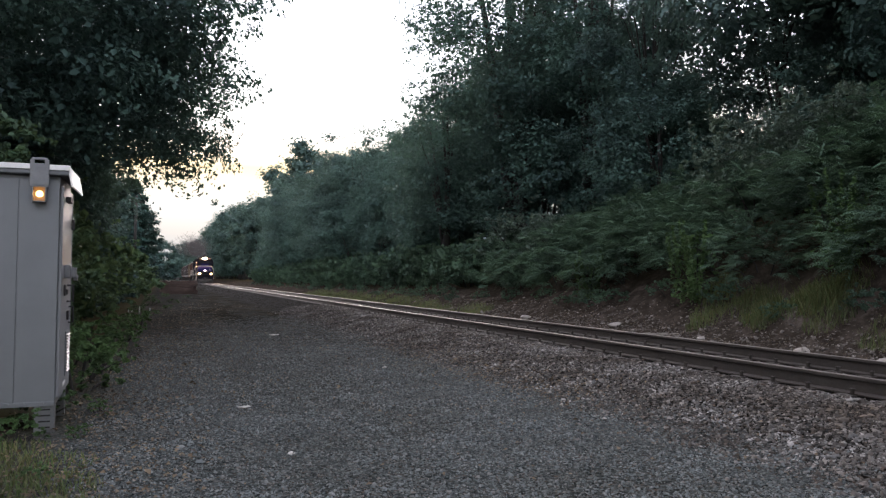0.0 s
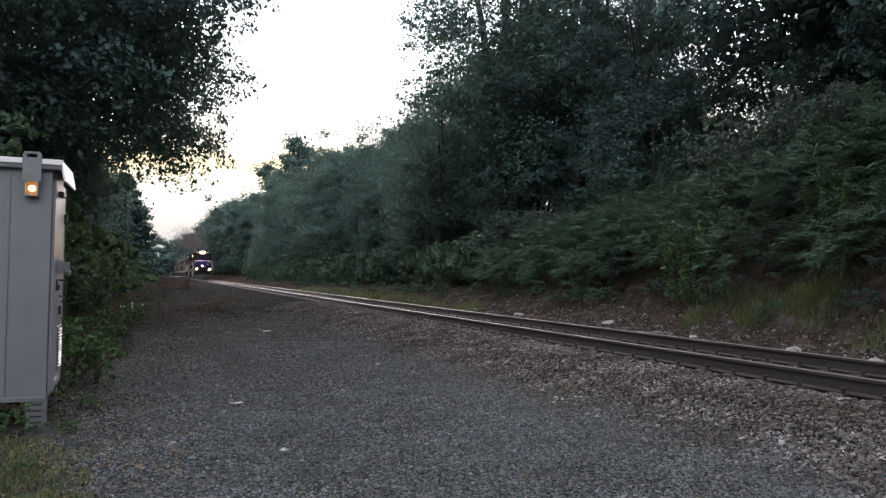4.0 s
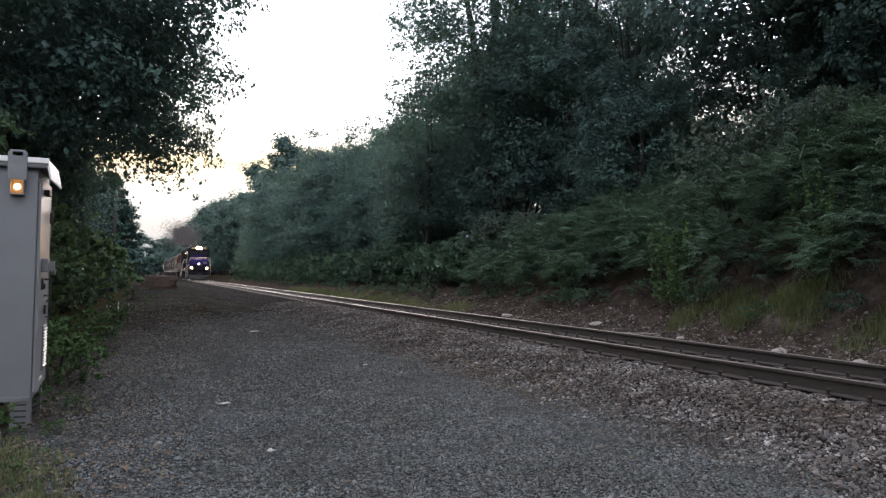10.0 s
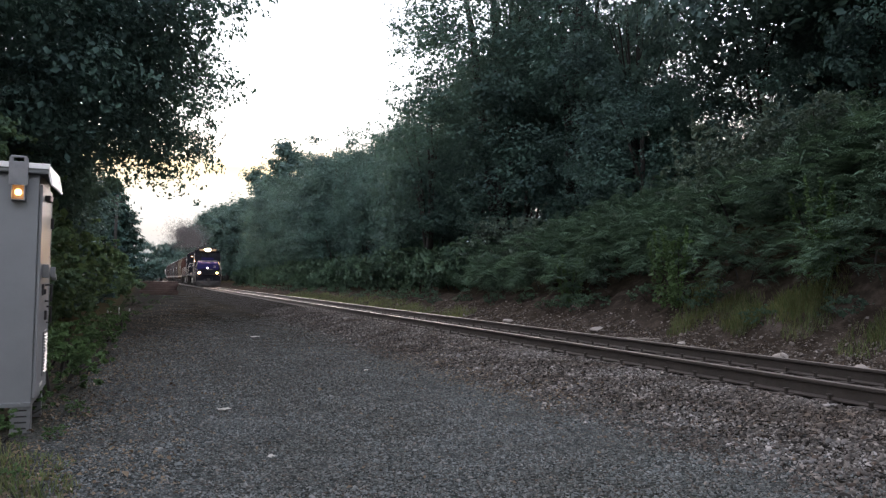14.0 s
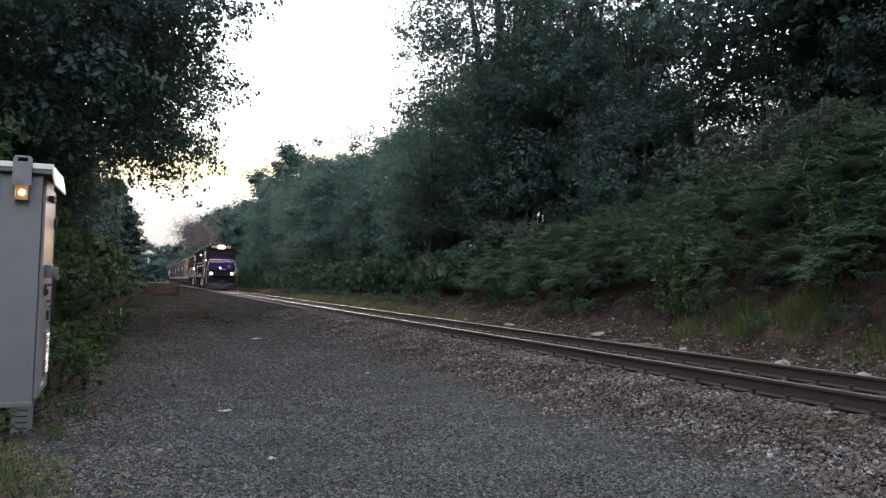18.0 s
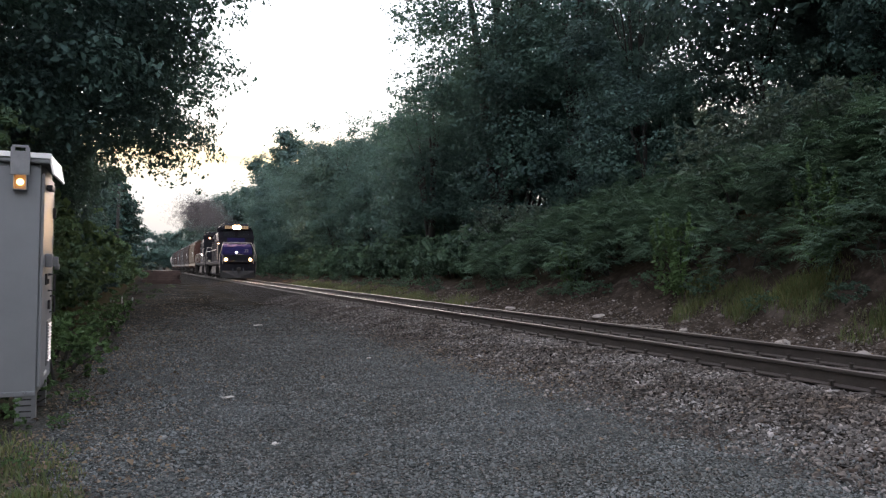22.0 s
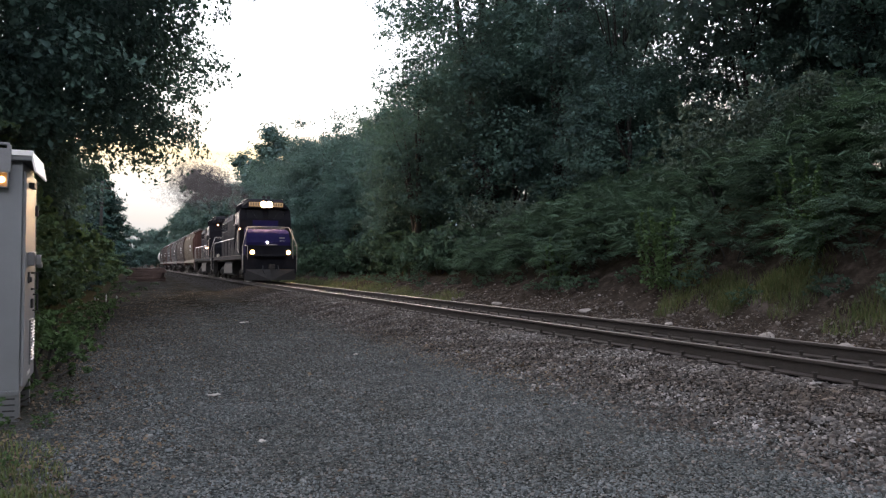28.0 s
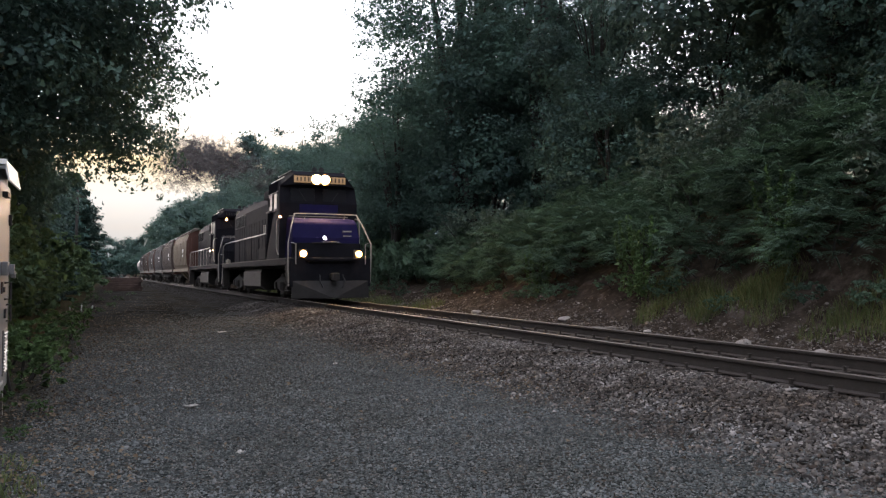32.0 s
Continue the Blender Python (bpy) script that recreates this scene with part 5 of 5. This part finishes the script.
    head = part("headlight", Geo().box(0, 2.16, 4.54, 0.72, 0.12, 0.38, 0.03), M_DARKMETAL, v, "twin headlight in a dark housing")
    for s in (-1, 1):
        # on the leader the lens disc glows by itself, painting the bulb's halo
        part("headlight_lens", disc(s * 0.165, 2.10, 4.54, 0.195, 0.02), M_HALO if lead else M_LENS, head)
        if lead:
            part("headlight_bulb", disc(s * 0.165, 2.085, 4.54, 0.15, 0.02), M_HEADLIGHT, head)
    part("horn", Geo().tube([(0.25, 3.6, 4.98), (0.25, 3.1, 5.02), (0.25, 2.95, 5.02)], [0.03, 0.05, 0.11], 10).tube([(0.0, 3.6, 4.98), (0.0, 3.2, 5.04), (0.0, 3.05, 5.04)], [0.03, 0.045, 0.10], 10).box(0.12, 3.6, 4.93, 0.4, 0.08, 0.08), M_DARKMETAL, v)
    part("antenna", Geo().box(-0.3, 4.2, 4.96, 0.4, 0.6, 0.08, 0.02), M_DARKMETAL, v)
    # ditch lights and nose lamp
    for s in (-1, 1):
        d = part("ditch_light", Geo().box(s * 1.02, 0.66, 1.70, 0.30, 0.22, 0.30, 0.04), M_DARKMETAL, v)
        part("ditch_lens", disc(s * 1.02, 0.55, 1.70, 0.13, 0.02), M_HALO if lead else M_LENS, d)
        if lead:
            part("ditch_bulb", disc(s * 1.02, 0.535, 1.70, 0.085, 0.02), M_DITCH, d)
    small = part("nose_lamp", Geo().box(-0.08, 1.215, 2.30, 0.14, 0.05, 0.14, 0.02), M_DARKMETAL, v)
    part("nose_lens", disc(-0.08, 1.19, 2.30, 0.048, 0.012), M_SMALL_LAMP if lead else M_LENS, small)
    part("nose_grab", Geo().tube([(-0.15, 1.21, 2.15), (-0.15, 1.13, 2.15), (0.45, 1.13, 2.15), (0.45, 1.21, 2.15)], 0.016, 6), M_RAILING, v)
    part("nose_grab", Geo().tube([(-0.75, 1.56, 3.02), (-0.75, 1.44, 3.19), (0.75, 1.44, 3.19), (0.75, 1.56, 3.02)], 0.022, 6), M_RAILING, v)
    part("nose_trim", Geo().box(0, 2.395, 3.66, 1.5, 0.03, 0.03), M_RAILING, v)
    part("nose_trim", Geo().box(0, 2.38, 3.16, 2.3, 0.03, 0.03), M_RAILING, v)
    part("cab_panel", Geo().box(0, 2.375, 3.41, 1.5, 0.03, 0.42, 0.01), M_NOSE if lead else M_LOCO, v)
    part("data_plate", Geo().box(0.78, 1.215, 2.55, 0.32, 0.02, 0.05).box(0.78, 1.215, 2.38, 0.32, 0.02, 0.03), M_RAILING, v)
    # long hood
    part("hood", Geo().sweep([(-0.93, 1.56), (0.93, 1.56), (0.93, 4.05), (0.72, 4.40), (-0.72, 4.40), (-0.93, 4.05)], 4.96, 17.0), M_LOCO, v)
    for i in range(15):
        y = 5.6 + i * 0.70
        for s in (-1, 1):
            part("hood_door", Geo().box(s * 0.935, y, 2.55, 0.03, 0.62, 1.75, 0.012), M_LOCO, v)
    for s in (-1, 1):
        g = part("radiator_grille", Geo().box(s * 0.94, 15.0, 3.70, 0.05, 3.2, 0.62, 0.01), M_DARKMETAL, v)
        for i in range(12):
            part("grille_bar", Geo().box(s * 0.97, 13.6 + i * 0.255, 3.70, 0.02, 0.05, 0.56), M_LOCO, g)
        part("intake_grille", Geo().box(s * 0.94, 5.7, 3.75, 0.05, 1.2, 0.6, 0.01), M_DARKMETAL, v)
        part("battery_box", Geo().box(s * 1.26, 6.0, 1.82, 0.42, 1.7, 0.50, 0.02), M_LOCO, v)
        for q in (8.0, 8.35):
            part("number_mark", Geo().box(s * 0.955, q, 2.95, 0.012, 0.10, 0.42), M_RAILING, v, "pale painted mark")
        part("louvres", Geo().box(s * 0.955, 6.6, 3.05, 0.03, 1.5, 0.5, 0.01), M_GALV if not lead else M_LOCO, v)
        # handrails
        path = [(s * 1.46, 5.2, 2.62)] + [(s * 1.46, y, 2.62) for y in (8.5, 12.5, 16.6)] + [(s * 1.46, 17.5, 2.5), (s * 1.46, 17.75, 1.6), (s * 1.50, 17.75, 0.45)]
        part("handrail", railing(path, 0.024), M_RAILING, v)
        for y in (5.2, 6.9, 8.6, 10.3, 12.0, 13.7, 15.4, 16.9):
            part("stanchion", railing([(s * 1.46, y, 1.5), (s * 1.46, y, 2.62)], 0.018), M_RAILING if not lead else M_LOCO, v)
        part("front_handrail", railing([(s * 1.50, 0.74, 0.55), (s * 1.53, 0.70, 1.40), (s * 1.53, 0.70, 2.08), (s * 1.36, 1.02, 2.66), (s * 1.17, 1.34, 3.17), (s * 0.75, 1.44, 3.19)], 0.026), M_RAILING, v)
        part("grab_loop", railing([(s * 1.28, 0.64, 1.32), (s * 1.28, 0.58, 1.34), (s * 1.28, 0.58, 2.05), (s * 1.42, 0.70, 2.1)], 0.02), M_RAILING, v)
        part("cab_handrail", railing([(s * 1.54, 2.35, 1.7), (s * 1.60, 2.35, 1.9), (s * 1.60, 2.35, 2.95), (s * 1.52, 2.35, 3.1), (s * 1.42, 2.36, 3.1)], 0.022), M_RAILING, v)
    part("exhaust_stack", Geo().box(0, 9.6, 4.50, 0.55, 0.9, 0.24, 0.02), M_FRAME, v)
    for y in (12.9, 14.4, 15.9):
        part("radiator_fan", Geo().tube([(0, y, 4.40), (0, y, 4.58), (0, y, 4.60)], [0.66, 0.64, 0.5], 20), M_DARKMETAL, v)
    part("dynamic_brake_box", Geo().box(0, 7.3, 4.45, 1.9, 2.2, 0.36, 0.05), M_LOCO, v)
    tank = [(-1.35, 0.45), (-1.15, 0.30), (1.15, 0.30), (1.35, 0.45), (1.35, 1.05), (1.25, 1.2), (-1.25, 1.2), (-1.35, 1.05)]
    part("fuel_tank", Geo().sweep(tank, 6.9, 11.3), M_PLOW, v)
    for y in (3.6, LEN - 3.6):
        truck(v, y, 2.74, wheel_mesh)
    if not lead:
        for s in (-1, 1):
            for y in (3.0, 4.2, 4.5):
                lamp = part("step_lamp", Geo().box(s * 1.53, y, 2.4, 0.06, 0.10, 0.10, 0.02), M_DARKMETAL, v)
                part("lamp_lens", Geo().box(s * 1.565, y, 2.4, 0.015, 0.07, 0.07, 0.01), M_SMALL_LAMP if y == 4.5 else M_RED_LAMP, lamp)
        lamp = part("marker_lamp", Geo().box(-0.9, 2.2, 4.2, 0.1, 0.1, 0.1, 0.02), M_DARKMETAL, v)
        part("marker_lens", disc(-0.9, 2.15, 4.2, 0.045, 0.015, 10), M_RED_LAMP, lamp)
    else:
        lamp = part("ground_lamp", Geo().box(-1.52, 2.2, 3.1, 0.08, 0.1, 0.08, 0.02), M_DARKMETAL, v)
        part("ground_lens", disc(-1.52, 2.15, 3.1, 0.035, 0.012, 10), M_RED_LAMP, lamp)
    return v


def hopper(label, paint, end_paint, wheel_mesh):
    v = new("covered_hopper")
    tagged(v, label, "hopper car", "freight cars of the train")
    LEN = 15.6
    body = [(-1.18, 1.15), (1.18, 1.15), (1.50, 1.75), (1.58, 2.6), (1.55, 3.6), (1.30, 4.25), (0.8, 4.50), (-0.8, 4.50), (-1.30, 4.25), (-1.55, 3.6), (-1.58, 2.6), (-1.50, 1.75)]
    part("body", Geo().sweep(body, 1.5, LEN - 1.5), paint, v)
    for y0, y1 in ((1.5, 1.42), (LEN - 1.5, LEN - 1.42)):
        part("end_sheet", Geo().sweep([(x * 0.985, 1.15 + (z - 1.15) * 0.99) for x, z in body], min(y0, y1), max(y0, y1)), end_paint, v)
    for i in range(9):
        y = 2.3 + i * 1.37
        for s in (-1, 1):
            rib = [(s * 1.49, 1.7), (s * 1.53, 1.7), (s * 1.62, 2.6), (s * 1.59, 3.6), (s * 1.34, 4.25), (s * 1.30, 4.22), (s * 1.55, 3.6), (s * 1.58, 2.6)]
            part("rib", Geo().sweep(rib, y - 0.05, y + 0.05), paint, v)
    for s in (-1, 1):
        part("side_sill", Geo().box(s * 1.42, LEN / 2, 1.32, 0.12, LEN - 1.2, 0.26, 0.02), paint, v)
        part("roof_rail", Geo().box(s * 1.20, LEN / 2, 4.40, 0.08, LEN - 3.0, 0.06, 0.01), end_paint, v)
        for y in (0.75, LEN - 0.75):
            lad = Geo().box(s * 1.40, y - 0.2, 2.7, 0.04, 0.04, 3.2).box(s * 1.40, y + 0.2, 2.7, 0.04, 0.04, 3.2)
            for k in range(8):
                lad.tube([(s * 1.40, y - 0.2, 1.3 + k * 0.4), (s * 1.40, y + 0.2, 1.3 + k * 0.4)], 0.014, 5)
            part("ladder", lad, end_paint, v)
    for y, d in ((0.35, 1), (LEN - 0.35, -1)):
        part("end_frame", Geo().box(0, y + 0.3 * d, 1.12, 2.9, 0.5, 0.28, 0.03).box(-1.2, y + 0.25 * d, 2.6, 0.10, 0.10, 2.9).box(1.2, y + 0.25 * d, 2.6, 0.10, 0.10, 2.9).box(0, y + 0.25 * d, 4.05, 2.5, 0.10, 0.10), end_paint, v)
        part("slope_brace", Geo().tube([(0, y + 0.3 * d, 1.2), (0, y + 1.1 * d, 3.2)], 0.08, 6), M_FRAME, v)
        coupler(v, y - 0.3 * d, d)
    for i in range(3):
        part("discharge_chute", Geo().add([(-1.1, 3.6 + i * 3.2, 1.2), (1.1, 3.6 + i * 3.2, 1.2), (1.1, 5.9 + i * 3.2, 1.2), (-1.1, 5.9 + i * 3.2, 1.2), (-0.4, 4.4 + i * 3.2, 0.35), (0.4, 4.4 + i * 3.2, 0.35), (0.4, 5.1 + i * 3.2, 0.35), (-0.4, 5.1 + i * 3.2, 0.35)],
             [(0, 1, 5, 4), (1, 2, 6, 5), (2, 3, 7, 6), (3, 0, 4, 7), (4, 5, 6, 7), (0, 3, 2, 1)]), paint, v)
        part("roof_hatch", Geo().box(0, 4.2 + i * 3.4, 4.56, 0.7, 2.6, 0.10, 0.03), paint, v)
    part("running_board", Geo().box(0.75, LEN / 2, 4.62, 0.4, LEN - 1.4, 0.03).box(-0.75, LEN / 2, 4.62, 0.4, LEN - 1.4, 0.03), M_GALV, v)
    part("stencil", Geo().box(-1.600, 4.0, 2.9, 0.012, 1.0, 0.28).box(-1.600, 4.0, 2.5, 0.012, 0.8, 0.16), M_SIGN, v, "pale stencilled bars")
    for y in (2.1, LEN - 2.1):
        truck(v, y, 1.78, wheel_mesh)
    return v


def tank_car(wheel_mesh):
    v = new("tank_car")
    tagged(v, "pale rounded tank car at the tail of the train", "tank car", "freight cars of the train")
    LEN = 15.6
    part("tank", Geo().tube([(0, 0.9, 2.75), (0, 1.1, 2.75), (0, 1.6, 2.75), (0, LEN - 1.6, 2.75), (0, LEN - 1.1, 2.75), (0, LEN - 0.9, 2.75)], [0.5, 1.1, 1.5, 1.5, 1.1, 0.5], 28), M_TANK, v, smooth=True)
    part("dome", Geo().tube([(0, 7.8, 4.15), (0, 7.8, 4.55), (0, 7.8, 4.62)], [0.55, 0.55, 0.4], 16), M_TANK, v)
    part("sill", Geo().box(0, LEN / 2, 1.12, 0.6, LEN - 1.2, 0.3, 0.02).box(0, 1.2, 1.2, 2.8, 0.6, 0.2).box(0, LEN - 1.2, 1.2, 2.8, 0.6, 0.2), M_FRAME, v)
    for y, d in ((0.3, 1), (LEN - 0.3, -1)):
        coupler(v, y - 0.25 * d, d)
    for y in (2.1, LEN - 2.1):
        truck(v, y, 1.78, wheel_mesh)
    return v


TRAIN = []          # (vehicle, metres behind the leading coupler)


def build_train():
    wm = wheelset().mesh("wheelset")
    TRAIN.append((locomotive("dark diesel locomotive with blue nose and lit headlights leading the train", wm, True), 0.0))
    TRAIN.append((locomotive("dark second diesel locomotive coupled behind the leader", wm, False), 18.3))
    at = 36.7
    for label, paint, end in (("tan covered hopper car with oxide red ends", M_TAN, M_RED), ("faded brown covered hopper car with streaks of rust", M_BROWN, M_BROWN),
                              ("grey covered hopper car with streaks of rust", M_GREY, M_GREY), ("grey covered hopper car with oxide red ends", M_GREY, M_RED),
                              ("faded brown covered hopper car", M_BROWN, M_RED), ("grey covered hopper car far back in the train", M_GREY, M_BROWN)):
        TRAIN.append((hopper(label, paint, end, wm), at))
        at += 15.7
    TRAIN.append((tank_car(wm), at))


# ---- exhaust smoke ----
SMOKE = []


def build_smoke():
    """Each puff is a cloud of fine dark flecks."""
    r, rr = np.random.default_rng(8), random.Random(8)
    mat, n, l, p = nodes_of("exhaust_soot")
    p.inputs["Base Color"].default_value, p.inputs["Roughness"].default_value, p.inputs["Specular IOR Level"].default_value = (0.13, 0.118, 0.112, 1), 1.0, 0.0
    clear, mx = n.new("ShaderNodeBsdfTransparent"), n.new("ShaderNodeMixShader")
    mx.inputs[0].default_value = 0.84
    l.new(p.outputs[0], mx.inputs[1])
    l.new(clear.outputs[0], mx.inputs[2])
    l.new(mx.outputs[0], n["Material Output"].inputs[0])
    for i in range(16):
        u = i / 15
        size, n = 0.6 + 2.2 * u, int(300 + 1300 * u)
        d = r.normal(0, 1, (n, 3))
        d *= 1.25 * size * r.random((n, 1)) ** 0.85 / np.linalg.norm(d, axis=1)[:, None] * np.array([1.0, 1.3, 0.95])
        d *= 1 + 0.3 * np.sin(d[:, :1] * 2.2 / size + i) * np.cos(d[:, 2:] * 2.6 / size)
        v = d[:, None] + r.normal(0, 1, (n, 3, 3)) * (0.09 + 0.08 * u)
        ob = part("smoke_puff", quick_mesh("smoke_puff", v.reshape(-1, 3), np.arange(3 * n).reshape(-1, 3)), mat)
        tagged(ob, "thin dark puff of exhaust smoke drifting over the train", "smoke", "exhaust smoke of the train", kind="stuff")
        SMOKE.append((ob, 9.6 + 2.3 * i + rr.uniform(-0.6, 0.6), 4.9 + 3.2 * u ** 0.6 + rr.uniform(-0.8, 1.4) * u, rr.uniform(-0.5, 0.5) - 0.8 * u, rr.uniform(0, 360)))


# ---- what moves ----
HEAD_Y = [151.34, 147.61, 143.89, 140.16, 136.44, 132.72, 129.00, 125.29, 121.58, 117.88, 114.18, 110.48, 106.78, 103.09, 99.39, 95.70, 91.99, 88.29, 84.57, 80.83, 77.08, 73.31, 69.51, 65.68, 61.80, 57.89, 53.91, 49.87, 45.76, 41.57, 37.28, 32.89, 28.38]          # metres along the line of the headlight, second by second
HEAD_AHEAD = 2.1


def front_y(t):
    return float(np.interp(t, np.arange(len(HEAD_Y)), HEAD_Y)) - HEAD_AHEAD


def motions():
    for vehicle, back in TRAIN:
        rows = []
        for t in range(33):
            y = front_y(t) + back
            rows.append((t, pose(TRACK_X, y, float(rail_z(y)), SLOPE)))
        walk(vehicle, rows)
    # wheels: a row for each 0.7 m of way
    way = np.array([HEAD_Y[0] - y for y in HEAD_Y])
    steps = np.arange(0, way[-1], 0.7)
    times = [float(t) for t in np.interp(steps, way, np.arange(33))] + [32.0]
    turned = [math.degrees(s / 0.5) for s in steps] + [math.degrees(way[-1] / 0.5)]
    for w, q in WHEELS:
        walk(w, [(t, pose(0, q, 0.5, a)) for t, a in zip(times, turned)])
    for ob, back, up, aside, spin in SMOKE:
        rows = []
        for t in range(33):
            y = front_y(t) + back
            rise = 1.0 + 0.5 * max(0.0, (t - 22) / 10)
            rows.append((t, pose(TRACK_X + aside - 0.02 * t, y, float(rail_z(y)) + 4.6 + (up - 4.6) * rise, 0, 0, spin + 3.0 * t)))
        walk(ob, rows)


# ---- building ----
build_ground()
build_track()
build_cabinet()
build_train()
build_smoke()
build_timbers()
build_left_side()
build_woods()
build_bank_plants()
grass_patch("grass", [(-0.95, 6.6, 0.5), (-0.75, 5.9, 0.4), (-1.3, 7.3, 0.45), (-0.6, 5.3, 0.3), (-1.25, 6.0, 0.5), (-1.6, 6.8, 0.5), (-0.45, 4.9, 0.35), (-0.8, 5.2, 0.4)], 420, 0.10, 71, "patch of short grass and weeds before the cabinet")
tufts = random.Random(31)
grass_patch("tall_grass", [(11.75 + tufts.uniform(-0.55, 0.7), 6.0 + 9.0 * tufts.random() ** 1.2, tufts.uniform(0.25, 0.6)) for i in range(34)]
            + [(10.7 + tufts.uniform(-0.3, 0.5), 26 + 1.6 * i + tufts.uniform(-0.6, 0.6), tufts.uniform(0.5, 1.2)) for i in range(22)], 330, 0.34, 72, "tufts of long grass at the foot of the bank")
dead_leaves("leaf_litter", [(-0.6, 9.5, 0.4, 1.0, 700), (-0.7, 13, 0.6, 2.0, 1100), (-0.4, 20, 0.8, 4.0, 500), (4.5, 8.3, 0.5, 2.0, 420), (4.9, 14, 0.5, 3.0, 300), (-0.6, 6.4, 0.5, 0.7, 500), (-0.5, 5.3, 0.4, 0.5, 250), (10.6, 12, 0.7, 5.0, 1200), (10.5, 22, 0.6, 5.0, 900), (0.6, 27, 1.2, 5.0, 700), (1.5, 38, 1.5, 6.0, 700), (4.7, 10, 0.35, 3.0, 700), (2.0, 12, 1.6, 4.0, 420), (0.2, 18, 0.8, 3.5, 900), (0.2, 10, 0.7, 1.8, 350), (1.8, 23, 1.6, 4.0, 600), (3.6, 16, 0.9, 4.0, 350)], 73, "scattered brown dead leaves on the gravel")
paper_scrap(0.87, 8.79, 0.13, 0.06, 20, 1, "crumpled white paper scrap on the gravel")
paper_scrap(1.0, 6.32, 0.06, 0.045, 50, 2, "small white scrap on the gravel")
paper_scrap(2.62, 19.5, 0.22, 0.10, 10, 3, "pale scrap of wrapping on the gravel")
paper_scrap(3.35, 11.9, 0.12, 0.06, 70, 4, "small pale scrap on the gravel")
log(10.35, 10.35, 0.75, 0.055, 35, "short bleached log on the soil at the foot of the bank")
log(10.6, 14.6, 0.9, 0.04, -20, "thin dead branch on the soil at the foot of the bank")
flower_stalks(-0.7, 27.0, 3)
for i, (x, y, s) in enumerate(((9.7, 8.25, 0.2), (10.1, 9.3, 0.10), (10.0, 7.6, 0.13), (10.4, 11.6, 0.11), (10.6, 13.3, 0.09), (10.5, 10.5, 0.12), (10.9, 17, 0.12), (10.8, 22, 0.14))):
    rock(x, y, s, 80 + i, "pale field rock at the foot of the bank")
stone_field("gravel_stones", -1.4, 5.2, 3.0, 30, 200000, 0.0142, M_LOT, "loose crushed grey stone of the gravel lot", 91, lambda x, y, k: (x > -0.9 + 0.5 * k) & (x < 4.6 + 0.5 * k) & (y < 15 + 8 * k + 3.5 * x))
stone_field("ballast_stones", 4.1, 6.5, 2.0, 34, 92000, 0.0245, M_BALLAST, "loose pale ballast stones beside the track", 92, lambda x, y, k: x > 4.2 + 0.8 * k)
stone_field("ballast_stones", 6.75, 9.3, 2.0, 34, 30000, 0.026, M_BALLAST, "loose pale ballast stones between the rails", 93, lambda x, y, k: (abs(x - 8.15) > 0.09) & (x < 9.4 - 0.5 * k))
stone_field("rubble", 9.2, 12.2, 3.0, 45, 34000, 0.040, M_RUBBLE, "small brown stones and clods on the bare soil slope", 94, lambda x, y, k: x < 10.8 + 1.4 * k)
motions()
